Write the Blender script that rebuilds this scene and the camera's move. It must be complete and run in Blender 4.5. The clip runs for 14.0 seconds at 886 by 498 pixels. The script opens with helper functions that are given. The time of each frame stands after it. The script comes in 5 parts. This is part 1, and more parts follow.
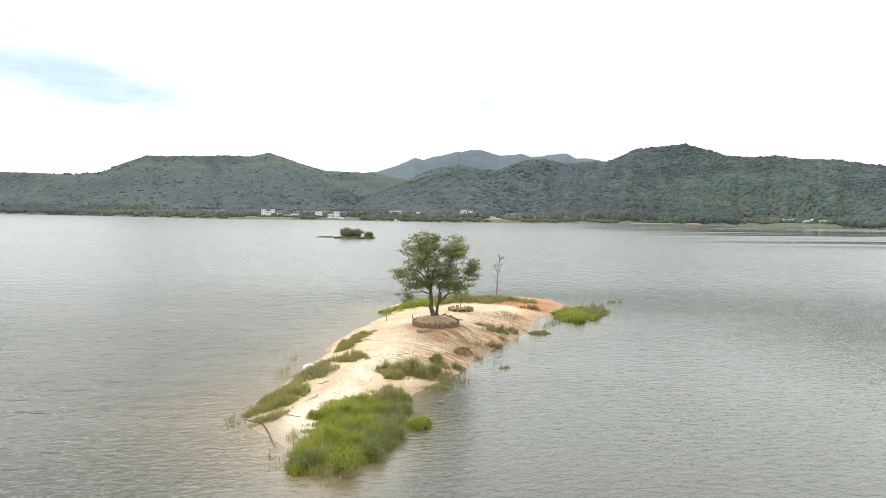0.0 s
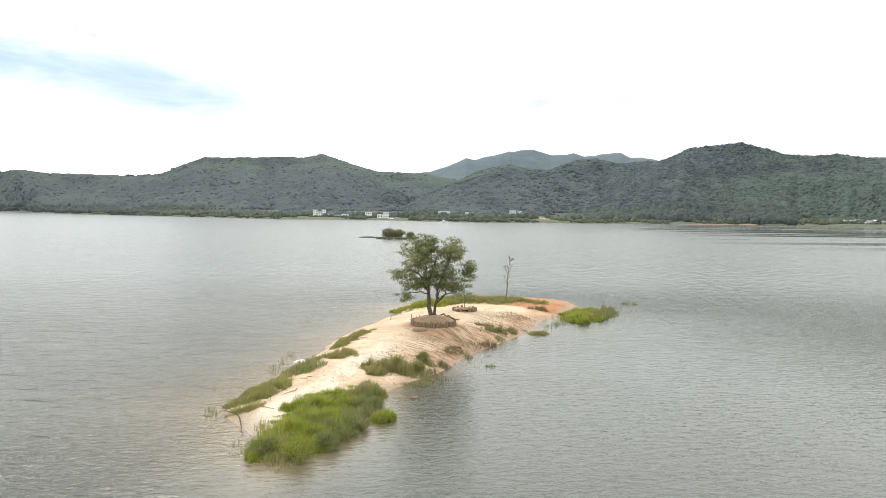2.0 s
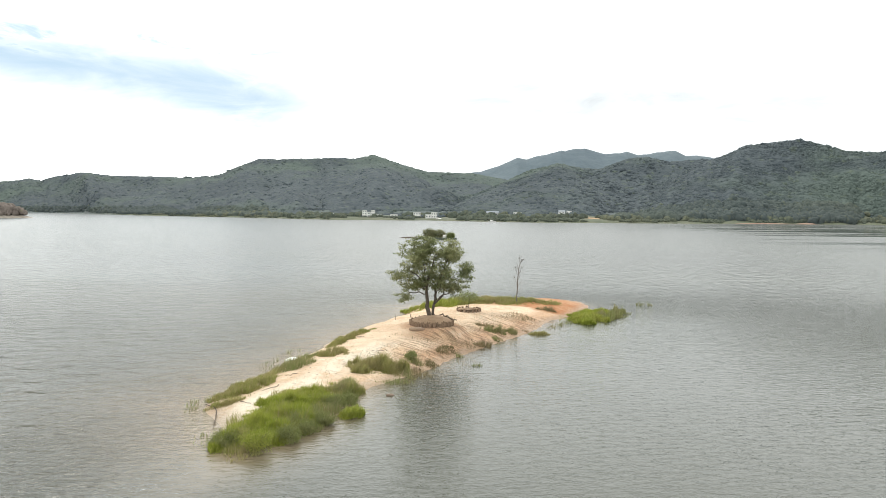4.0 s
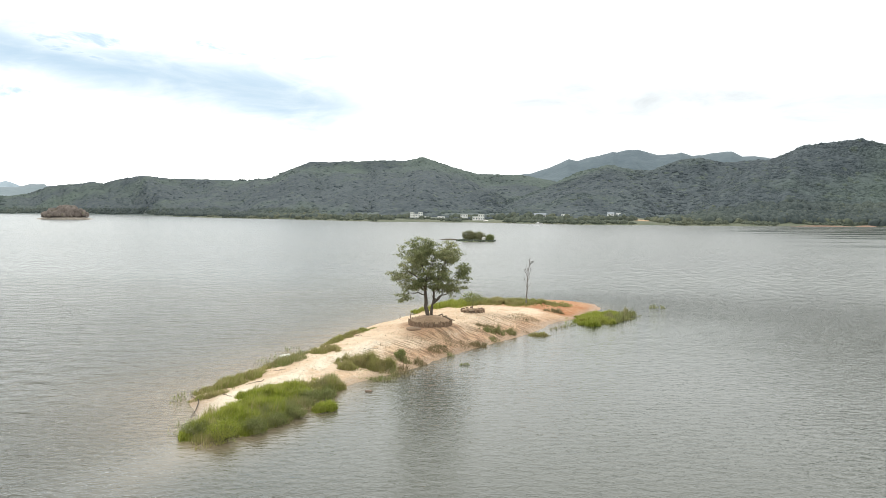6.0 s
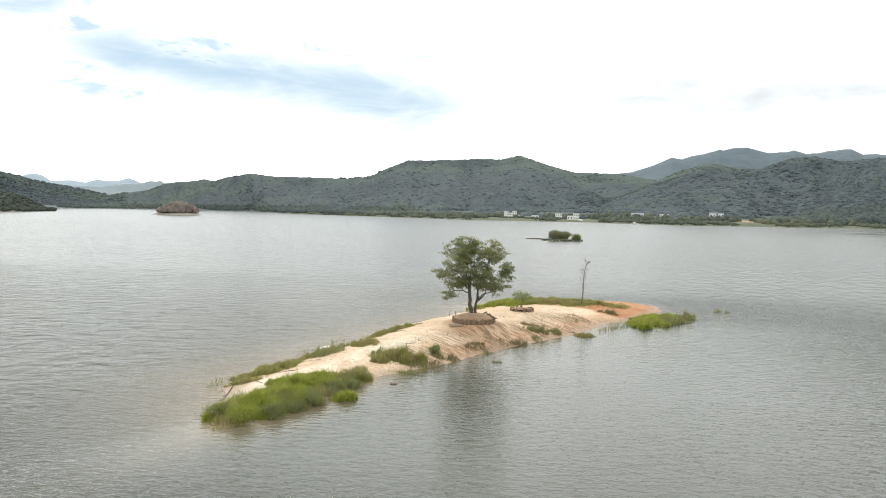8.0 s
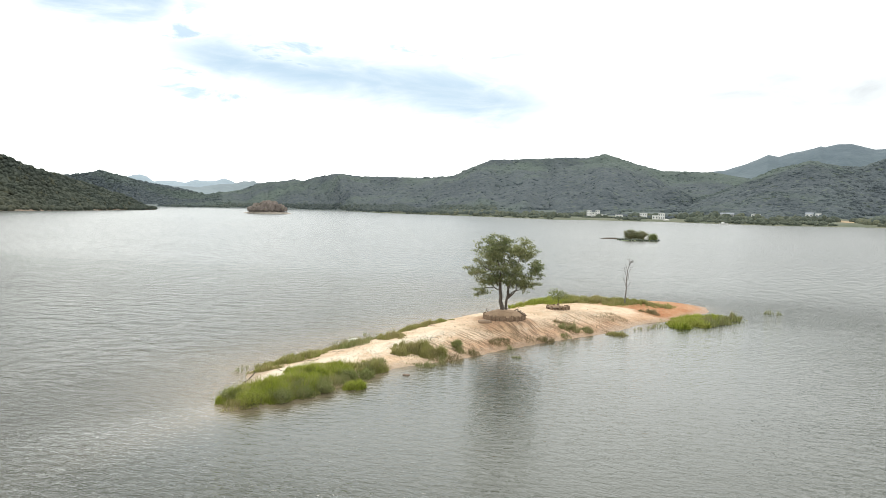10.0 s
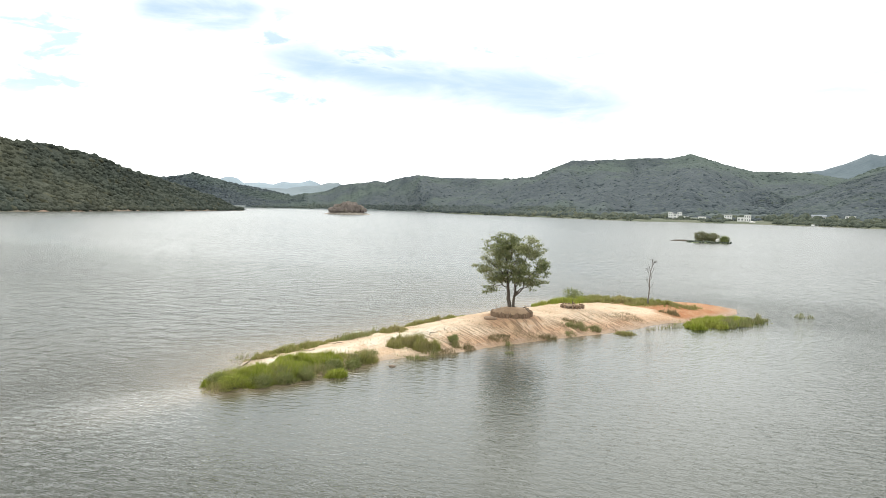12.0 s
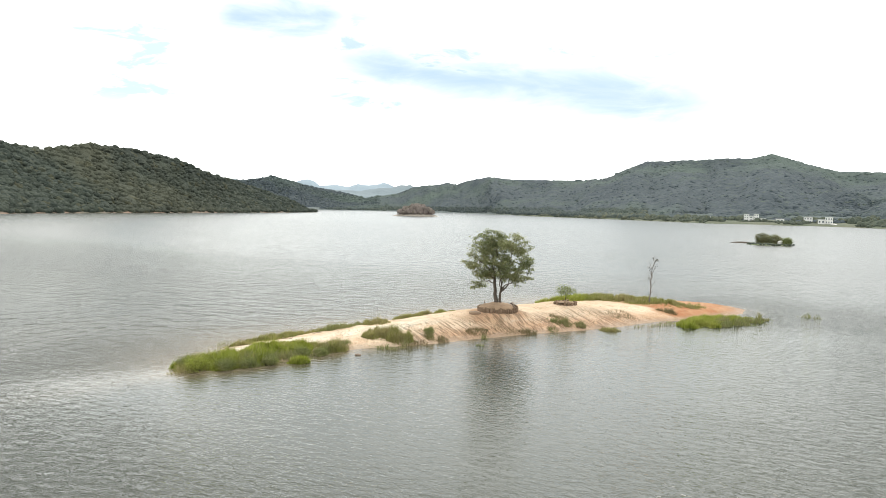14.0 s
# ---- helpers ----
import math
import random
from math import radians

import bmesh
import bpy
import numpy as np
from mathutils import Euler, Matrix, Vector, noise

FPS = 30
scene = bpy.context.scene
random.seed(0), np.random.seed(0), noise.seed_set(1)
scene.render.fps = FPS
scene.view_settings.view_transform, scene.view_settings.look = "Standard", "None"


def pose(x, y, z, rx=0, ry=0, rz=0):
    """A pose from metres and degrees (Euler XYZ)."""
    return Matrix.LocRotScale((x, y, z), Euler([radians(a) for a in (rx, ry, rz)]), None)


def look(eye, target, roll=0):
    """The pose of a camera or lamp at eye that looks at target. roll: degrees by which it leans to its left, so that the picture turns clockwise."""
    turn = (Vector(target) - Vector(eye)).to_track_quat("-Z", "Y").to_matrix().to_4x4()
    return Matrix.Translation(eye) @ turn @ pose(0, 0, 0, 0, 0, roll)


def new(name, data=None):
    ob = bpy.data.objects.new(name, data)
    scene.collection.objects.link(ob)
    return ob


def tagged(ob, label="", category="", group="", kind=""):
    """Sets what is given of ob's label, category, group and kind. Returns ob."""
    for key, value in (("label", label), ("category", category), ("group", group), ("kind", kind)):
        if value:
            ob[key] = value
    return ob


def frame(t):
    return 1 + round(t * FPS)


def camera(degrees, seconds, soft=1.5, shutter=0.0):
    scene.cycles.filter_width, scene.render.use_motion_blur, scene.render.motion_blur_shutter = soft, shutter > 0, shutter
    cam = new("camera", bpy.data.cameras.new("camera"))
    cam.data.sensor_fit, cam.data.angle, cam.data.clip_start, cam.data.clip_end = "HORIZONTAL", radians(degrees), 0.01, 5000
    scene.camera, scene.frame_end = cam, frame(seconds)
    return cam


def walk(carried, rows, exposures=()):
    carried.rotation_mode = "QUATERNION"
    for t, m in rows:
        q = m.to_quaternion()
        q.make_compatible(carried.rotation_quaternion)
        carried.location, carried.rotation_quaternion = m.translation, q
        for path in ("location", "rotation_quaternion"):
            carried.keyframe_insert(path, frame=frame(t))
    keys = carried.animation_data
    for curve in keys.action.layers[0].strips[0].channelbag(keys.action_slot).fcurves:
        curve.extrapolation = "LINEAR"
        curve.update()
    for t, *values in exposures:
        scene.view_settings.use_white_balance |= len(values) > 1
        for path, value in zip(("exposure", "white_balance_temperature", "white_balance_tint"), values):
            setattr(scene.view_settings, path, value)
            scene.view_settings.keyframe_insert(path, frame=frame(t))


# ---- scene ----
cam = camera(62.2, 14.0, soft=0.7)
PATH = [
    (0, (-0.051, 4.079, 8.541), (-0.028, 6.076, 8.441), 0.6),
    (0.5, (0.857, 3.696, 8.6), (0.844, 5.694, 8.5), 0.7),
    (1, (1.712, 3.324, 8.655), (1.666, 5.321, 8.554), 0.7),
    (1.5, (2.692, 2.976, 8.714), (2.609, 4.972, 8.613), 0.5),
    (2, (3.615, 2.748, 8.75), (3.496, 4.742, 8.649), 0.6),
    (2.5, (4.54, 2.546, 8.776), (4.386, 4.538, 8.676), 0.5),
    (3, (5.47, 2.407, 8.834), (5.281, 4.395, 8.733), 0.5),
    (5.5, (10.196, 1.753, 8.99), (9.836, 3.718, 8.891), 0.3),
    (6, (11.124, 1.667, 8.983), (10.729, 3.625, 8.885), 0.4),
    (6.5, (12.065, 1.631, 9.003), (11.619, 3.578, 8.903), 0.4),
    (7, (12.963, 1.679, 9.001), (12.453, 3.61, 8.9), 0.6),
    (7.5, (13.95, 1.752, 9.028), (13.37, 3.663, 8.926), 0.7),
    (8, (14.948, 1.696, 9.076), (14.299, 3.585, 8.971), 0.9),
    (10.5, (20.129, 2.312, 9.055), (19.208, 4.084, 8.945), 1.0),
    (11, (21.445, 2.635, 9.015), (20.462, 4.373, 8.905), 1.1),
    (11.5, (22.845, 2.966, 9.042), (21.82, 4.68, 8.929), 1.2),
    (12, (24.297, 3.38, 8.973), (23.241, 5.074, 8.862), 1.1),
    (12.5, (25.818, 3.845, 8.91), (24.722, 5.514, 8.799), 1.1),
    (13, (27.416, 4.353, 8.859), (26.277, 5.994, 8.749), 1.1),
    (13.5, (28.929, 4.958, 8.812), (27.751, 6.57, 8.701), 1.1),
    (14, (30.577, 5.524, 8.768), (29.357, 7.105, 8.659), 1.1),
]
walk(cam, [(t, look(eye, target, roll)) for t, eye, target, roll in PATH], [(0, 0.42), (3, 0.36), (5.5, 0.30), (8, 0.27), (11, 0.33), (14, 0.39)])

# ---------------------------------------------------------------- sky and sun
SUN_AZ, SUN_EL = -28.0, 52.0        # degrees from north (+y), positive to the east
world = bpy.data.worlds.new("sky")
scene.world = world
world.use_nodes = True
wt = world.node_tree


def wnode(kind, **values):
    n = wt.nodes.new(kind)
    for key, v in values.items():
        if key == "op":
            n.operation = v
        else:
            n.inputs[int(key[1:])].default_value = v
    return n


def wmath(op, a, b=None, clamp=False):
    n = wt.nodes.new("ShaderNodeMath")
    n.operation, n.use_clamp = op, clamp
    for k, v in enumerate((a, b)):
        if v is None:
            continue
        if isinstance(v, (int, float)):
            n.inputs[k].default_value = v
        else:
            wt.links.new(v, n.inputs[k])
    return n.outputs[0]


def wrange(v, lo, hi):
    n = wt.nodes.new("ShaderNodeMapRange")
    n.interpolation_type = "SMOOTHSTEP"
    wt.links.new(v, n.inputs[0])
    n.inputs[1].default_value, n.inputs[2].default_value = lo, hi
    return n.outputs[0]


def wmix(fac, a, b):
    n = wt.nodes.new("ShaderNodeMix")
    n.data_type = "RGBA"
    for k, v in ((0, fac), (6, a), (7, b)):
        if isinstance(v, (int, float, tuple)):
            n.inputs[k].default_value = v
        else:
            wt.links.new(v, n.inputs[k])
    return n.outputs[2]


sky = wt.nodes.new("ShaderNodeTexSky")
sky.sky_type = "NISHITA"
sky.sun_disc = False
sky.sun_elevation, sky.sun_rotation = radians(SUN_EL), radians(SUN_AZ)
wdir = wt.nodes.new("ShaderNodeTexCoord").outputs["Generated"]
sep = wt.nodes.new("ShaderNodeSeparateXYZ")
wt.links.new(wdir, sep.inputs[0])
az = wmath("DEGREES", wmath("ARCTAN2", sep.outputs[0], sep.outputs[1]))
el = wmath("DEGREES", wmath("ARCSINE", sep.outputs[2]))
comb = wt.nodes.new("ShaderNodeCombineXYZ")
wt.links.new(wmath("MULTIPLY", az, 0.055), comb.inputs[0])
wt.links.new(wmath("MULTIPLY", el, 0.21), comb.inputs[1])


def wnoise(scale, detail, rough, distort):
    n = wnode("ShaderNodeTexNoise", _2=scale, _3=detail, _4=rough, _8=distort)
    wt.links.new(comb.outputs[0], n.inputs[0])
    return n.outputs[0]


fine, broad = wnoise(2.6, 6.0, 0.6, 0.5), wnoise(0.8, 4.0, 0.5, 0.3)


def rift(az0, el0, az1, el1, half):
    """How far inside a long gap in the clouds a direction lies, wobbling with the noise."""
    along = wmath("DIVIDE", wmath("SUBTRACT", az, az0), az1 - az0)
    middle = wmath("ADD", wmath("MULTIPLY", along, el1 - el0), el0)
    off = wmath("ABSOLUTE", wmath("SUBTRACT", el, middle))
    off = wmath("ADD", off, wmath("MULTIPLY", wmath("SUBTRACT", fine, 0.5), 5.5))
    ends = wmath("MULTIPLY", wrange(along, -0.12, 0.2), wrange(along, 1.08, 0.75))
    return wmath("MULTIPLY", wrange(off, half * 1.7, half * -0.5), ends)


gap = wmath("MAXIMUM", rift(-48.0, 11.4, -14.5, 7.5, 2.9), rift(-55.5, 13.7, -44.5, 14.3, 2.3))
wisps = wmath("MULTIPLY", wmath("MULTIPLY", wrange(fine, 0.50, 0.66), wrange(az, -8.0, -24.0)), wmath("MULTIPLY", wrange(el, 4.5, 8.0), wrange(el, 19.0, 12.0)))
veil = wmath("MAXIMUM", wmath("MULTIPLY", gap, 0.97), wmath("MULTIPLY", wisps, 0.86))
# bright haze low down, thinner cloud overhead, brighter round the hidden sun
bright = wmath("SUBTRACT", 17.4, wmath("MULTIPLY", wrange(el, 13.0, 54.0), 6.9))
bright = wmath("ADD", bright, wmath("MULTIPLY", wmath("SUBTRACT", broad, 0.5), 3.4))
bright = wmath("ADD", bright, wmath("MULTIPLY", wmath("SUBTRACT", fine, 0.5), 1.6))
sd = wt.nodes.new("ShaderNodeVectorMath")
sd.operation = "DOT_PRODUCT"
wt.links.new(wdir, sd.inputs[0])
sd.inputs[1].default_value = (math.sin(radians(SUN_AZ)) * math.cos(radians(SUN_EL)), math.cos(radians(SUN_AZ)) * math.cos(radians(SUN_EL)), math.sin(radians(SUN_EL)))
bright = wmath("ADD", bright, wmath("MULTIPLY", wmath("POWER", wmath("MAXIMUM", sd.outputs["Value"], 0.0), 4.0), 4.4))
# a greyer bank low in the east
east = wmath("MULTIPLY", wrange(az, -22.0, 10.0), wrange(el, 11.0, 5.0))
bank = wmath("MAXIMUM", wmath("MULTIPLY", east, 0.7), rift(-14.0, 8.8, 38.0, 7.6, 4.8))
bright = wmath("SUBTRACT", bright, wmath("MULTIPLY", wmath("MULTIPLY", bank, wmath("ADD", 0.62, wmath("MULTIPLY", broad, 0.7))), 11.6))
# thinner, mottled cloud round the gaps in the north-west
thin = wmath("MAXIMUM", rift(-50.0, 11.6, -12.0, 7.3, 4.2), rift(-57.0, 13.7, -42.0, 14.3, 3.6))
bright = wmath("SUBTRACT", bright, wmath("MULTIPLY", wmath("MULTIPLY", thin, wmath("ADD", 0.6, wmath("MULTIPLY", fine, 0.8))), 9.4))
cloud = wnode("ShaderNodeCombineColor")
wt.links.new(wmath("MULTIPLY", bright, wmath("SUBTRACT", 0.98, wmath("MULTIPLY", bank, 0.04))), cloud.inputs[0])
wt.links.new(bright, cloud.inputs[1])
wt.links.new(wmath("MULTIPLY", bright, wmath("ADD", 0.975, wmath("MULTIPLY", bank, 0.055))), cloud.inputs[2])
haze_sky = wmix(0.9, sky.outputs[0], (4.3, 5.9, 7.3, 1))
wt.links.new(wmix(veil, cloud.outputs[0], haze_sky), wt.nodes["Background"].inputs[0])
wt.nodes["Background"].inputs[1].default_value = 0.1

sun = new("sun", bpy.data.lights.new("sun", "SUN"))
sun.data.energy, sun.data.angle, sun.data.color = 1.15, radians(14), (1.0, 0.95, 0.87)
sa, se = radians(SUN_AZ), radians(SUN_EL)
to_sun = Vector((math.sin(sa) * math.cos(se), math.cos(sa) * math.cos(se), math.sin(se)))
sun.matrix_world = look((0, 0, 60), Vector((0, 0, 60)) - to_sun)


# ---------------------------------------------------------------- helpers
def vnoise(x, y, seed=0):
    """Smooth value noise in -1..1 on arrays."""
    x, y = np.asarray(x, float), np.asarray(y, float)
    table = np.random.RandomState(seed + 11).rand(256, 256) * 2 - 1
    ix, iy = np.floor(x).astype(int), np.floor(y).astype(int)
    fx, fy = x - ix, y - iy
    fx, fy = fx * fx * (3 - 2 * fx), fy * fy * (3 - 2 * fy)
    g = lambda a, b: table[a & 255, b & 255]
    top = g(ix, iy) * (1 - fx) + g(ix + 1, iy) * fx
    low = g(ix, iy + 1) * (1 - fx) + g(ix + 1, iy + 1) * fx
    return top * (1 - fy) + low * fy


def fbm(x, y, octaves=4, seed=0):
    out, amp = 0.0, 0.5
    for k in range(octaves):
        out = out + amp * vnoise(np.asarray(x) * 2**k, np.asarray(y) * 2**k, seed + k)
        amp *= 0.5
    return out


def smooth(v, lo, hi):
    s = np.clip((np.asarray(v, float) - lo) / (hi - lo), 0, 1)
    return s * s * (3 - 2 * s)


def mesh_from(name, verts, faces, material, soft=True):
    """A mesh of triangles or quads from arrays."""
    verts, faces = np.asarray(verts, np.float32).reshape(-1, 3), np.asarray(faces, np.int32)
    me = bpy.data.meshes.new(name)
    me.vertices.add(len(verts))
    me.vertices.foreach_set("co", verts.ravel())
    me.loops.add(faces.size)
    me.loops.foreach_set("vertex_index", faces.ravel())
    me.polygons.add(len(faces))
    me.polygons.foreach_set("loop_start", np.arange(0, faces.size, faces.shape[1], dtype=np.int32))
    me.polygons.foreach_set("use_smooth", np.full(len(faces), soft))
    me.update(calc_edges=True)
    me.materials.append(material)
    return me


def grid_faces(rows, cols):
    a = (np.arange(rows - 1)[:, None] * cols + np.arange(cols - 1)[None]).ravel()
    return np.stack([a, a + 1, a + cols + 1, a + cols], 1)


def float_layer(me, name, values):
    layer = me.attributes.new(name, "FLOAT", "POINT")
    layer.data.foreach_set("value", np.asarray(values, np.float32).ravel())


def part(name, bm, material, parent=None, label="", soft=False):
    """Links a bmesh as one mesh object, under a thing or a part."""
    me = bpy.data.meshes.new(name)
    bm.normal_update()
    bm.to_mesh(me)
    bm.free()
    for p in me.polygons:
        p.use_smooth = soft
    me.materials.append(material)
    return child(name, me, parent, label)


def child(name, me, parent=None, label=""):
    ob = new(name, me)
    ob.parent = parent
    if label:
        tagged(ob, label)
    return ob


def block(bm, x0, y0, z0, x1, y1, z1, bevel=0.0):
    made = bmesh.ops.create_cube(bm, size=1)["verts"]
    bmesh.ops.scale(bm, vec=(x1 - x0, y1 - y0, z1 - z0), verts=made)
    bmesh.ops.translate(bm, vec=((x0 + x1) / 2, (y0 + y1) / 2, (z0 + z1) / 2), verts=made)
    if bevel:
        edges = list({e for v in made for e in v.link_edges})
        bmesh.ops.bevel(bm, geom=edges, offset=bevel, segments=1, affect="EDGES")
    return bm


def tube(points, radii, sides=8):
    """Vertices and quads of a tapering tube along points."""
    pts = np.array([tuple(p) for p in points], float)
    ways = np.gradient(pts, axis=0)
    verts, faces = [], []
    side = np.array([1.0, 0.3, 0.0])
    for k, (p, w) in enumerate(zip(pts, ways)):
        w = w / (np.linalg.norm(w) + 1e-9)
        u = np.cross(w, side)
        if np.linalg.norm(u) < 0.1:
            u = np.cross(w, (0, 1, 0.2))
        u /= np.linalg.norm(u)
        v = np.cross(w, u)
        a = np.arange(sides) * 2 * math.pi / sides
        verts.append(p + radii[k] * (np.cos(a)[:, None] * u + np.sin(a)[:, None] * v))
    for k in range(len(pts) - 1):
        for s in range(sides):
            a, b = k * sides + s, k * sides + (s + 1) % sides
            faces.append((a, b, b + sides, a + sides))
    return np.concatenate(verts), np.array(faces)


def tubes_mesh(name, pieces, material):
    """One mesh from several (points, radii, sides)."""
    vs, fs, n = [], [], 0
    for pts, radii, sides in pieces:
        v, f = tube(pts, radii, sides)
        vs.append(v)
        fs.append(f + n)
        n += len(v)
    return mesh_from(name, np.concatenate(vs), np.concatenate(fs), material)


# ---------------------------------------------------------------- materials
def node_material(name):
    m = bpy.data.materials.new(name)
    m.use_nodes = True
    t = m.node_tree
    return m, t, t.nodes["Principled BSDF"]


def link_value(t, v, socket):
    if isinstance(v, (int, float, tuple)):
        socket.default_value = v
    else:
        t.links.new(v, socket)


def m_noise(t, scale, detail=4.0, rough=0.55, stretch=(1, 1, 1), distort=0.0, turn=0.0):
    co = t.nodes.new("ShaderNodeTexCoord")
    rot, mp = t.nodes.new("ShaderNodeMapping"), t.nodes.new("ShaderNodeMapping")
    rot.inputs[2].default_value = (0, 0, turn)
    mp.inputs[3].default_value = stretch
    t.links.new(co.outputs["Object"], rot.inputs[0])
    t.links.new(rot.outputs[0], mp.inputs[0])
    n = t.nodes.new("ShaderNodeTexNoise")
    t.links.new(mp.outputs[0], n.inputs[0])
    n.inputs[2].default_value, n.inputs[3].default_value = scale, detail
    n.inputs[4].default_value, n.inputs[8].default_value = rough, distort
    return n.outputs[0]


def m_range(t, v, lo, hi, a=0.0, b=1.0):
    n = t.nodes.new("ShaderNodeMapRange")
    n.interpolation_type = "SMOOTHSTEP"
    t.links.new(v, n.inputs[0])
    for k, x in enumerate((lo, hi, a, b)):
        n.inputs[k + 1].default_value = x
    return n.outputs[0]


def m_mix(t, fac, a, b, blend="MIX"):
    n = t.nodes.new("ShaderNodeMix")
    n.data_type, n.blend_type = "RGBA", blend
    link_value(t, fac, n.inputs[0])
    link_value(t, a, n.inputs[6])
    link_value(t, b, n.inputs[7])
    return n.outputs[2]


def m_math(t, op, a, b=0.0):
    n = t.nodes.new("ShaderNodeMath")
    n.operation = op
    link_value(t, a, n.inputs[0])
    link_value(t, b, n.inputs[1])
    return n.outputs[0]


def m_layer(t, name):
    n = t.nodes.new("ShaderNodeAttribute")
    n.attribute_name = name
    return n.outputs["Fac"]


def m_bump(t, height, distance, strength=1.0):
    n = t.nodes.new("ShaderNodeBump")
    n.inputs["Distance"].default_value = distance
    link_value(t, strength, n.inputs["Strength"])
    t.links.new(height, n.inputs["Height"])
    return n.outputs[0]


def plain(name, a, b, scale=3.0, rough=0.85, bump=0.01, fine=14.0):
    """Two colours over each other at two scales, with a little relief."""
    m, t, s = node_material(name)
    mix = m_math(t, "ADD", m_math(t, "MULTIPLY", m_noise(t, scale), 0.6), m_math(t, "MULTIPLY", m_noise(t, scale * fine), 0.4))
    t.links.new(m_mix(t, m_range(t, mix, 0.36, 0.64), (*a, 1), (*b, 1)), s.inputs["Base Color"])
    s.inputs["Roughness"].default_value = rough
    if bump:
        t.links.new(m_bump(t, m_noise(t, scale * fine * 0.7), bump), s.inputs["Normal"])
    return m


def foliage(name, a, b, dry=None, through_share=0.3, rough=0.6):
    """Leaves or blades: colour varies from one to the next; part of the light comes through."""
    m, t, s = node_material(name)
    geo = t.nodes.new("ShaderNodeNewGeometry")
    rnd = geo.outputs["Random Per Island"]
    col = m_mix(t, rnd, (*a, 1), (*b, 1))
    big = m_noise(t, 0.5, 3.0)
    col = m_mix(t, m_range(t, big, 0.35, 0.7), col, m_mix(t, 0.6, col, (*(dry or b), 1)))
    if dry:
        col = m_mix(t, m_range(t, rnd, 0.86, 0.9), col, (*dry, 1))
    t.links.new(col, s.inputs["Base Color"])
    s.inputs["Roughness"].default_value = rough
    s.inputs["Specular IOR Level"].default_value = 0.25
    tr = t.nodes.new("ShaderNodeBsdfTranslucent")
    t.links.new(col, tr.inputs[0])
    mx = t.nodes.new("ShaderNodeMixShader")
    mx.inputs[0].default_value = through_share
    t.links.new(s.outputs[0], mx.inputs[1])
    t.links.new(tr.outputs[0], mx.inputs[2])
    t.links.new(mx.outputs[0], t.nodes["Material Output"].inputs[0])
    return m


def sand_material():
    m, t, s = node_material("island_soil")
    iron, damp, rill = m_layer(t, "iron"), m_layer(t, "damp"), m_layer(t, "rill")
    pale = m_mix(t, m_range(t, m_noise(t, 0.35, 5.0), 0.35, 0.65), (0.775, 0.605, 0.44, 1), (0.67, 0.485, 0.325, 1))
    # wheel and water streaks along the island
    streak = m_noise(t, 1.0, 6.0, 0.65, (0.55, 2.3, 1), 0.7, 0.2)
    pale = m_mix(t, m_range(t, streak, 0.52, 0.66, 0, 0.6), pale, (0.45, 0.31, 0.195, 1))
    patch = m_noise(t, 1.7, 6.0, 0.7, (1.3, 0.6, 1), 0.8, 0.3)
    pale = m_mix(t, m_range(t, patch, 0.53, 0.66, 0, 0.75), pale, (0.76, 0.655, 0.51, 1))
    # paler, trodden sand along the spit
    trod = m_math(t, "MULTIPLY", m_layer(t, "trodden"), m_range(t, m_noise(t, 1.3, 5.0, 0.65, (1.2, 0.5, 1)), 0.32, 0.52))
    pale = m_mix(t, m_math(t, "MULTIPLY", trod, 0.68), pale, (0.86, 0.79, 0.655, 1))
    red = m_mix(t, m_range(t, m_noise(t, 1.1, 6.0, 0.65, (1.0, 0.45, 1)), 0.35, 0.65), (0.43, 0.185, 0.085, 1), (0.50, 0.275, 0.145, 1))
    col = m_mix(t, iron, pale, red)
    # thin rills down the eastern slope
    lines = m_noise(t, 1.0, 4.0, 0.6, (0.5, 7.0, 1), 0.35, radians(24))
    groove = m_math(t, "MULTIPLY", m_range(t, lines, 0.51, 0.56), rill)
    col = m_mix(t, m_math(t, "MULTIPLY", groove, 0.6), col, (0.20, 0.125, 0.075, 1))
    litter = m_math(t, "MULTIPLY", m_range(t, m_noise(t, 4.0, 6.0, 0.75), 0.57, 0.66), 0.6)
    col = m_mix(t, litter, col, (0.26, 0.185, 0.115, 1))
    col = m_mix(t, m_range(t, m_noise(t, 22.0, 3.0, 0.7), 0.52, 0.75, 0, 0.4), col, (0.33, 0.25, 0.17, 1))
    col = m_mix(t, m_math(t, "MULTIPLY", damp, 0.6), col, (0.29, 0.20, 0.13, 1))
    t.links.new(col, s.inputs["Base Color"])
    link_value(t, m_range(t, damp, 0, 1, 0.95, 0.45), s.inputs["Roughness"])
    s.inputs["Specular IOR Level"].default_value = 0.25
    bump = m_math(t, "ADD", m_noise(t, 5.0, 6.0, 0.65), m_math(t, "MULTIPLY", streak, 0.8))
    bump = m_math(t, "SUBTRACT", bump, m_math(t, "MULTIPLY", groove, 0.7))
    t.links.new(m_bump(t, bump, 0.26), s.inputs["Normal"])
    return m


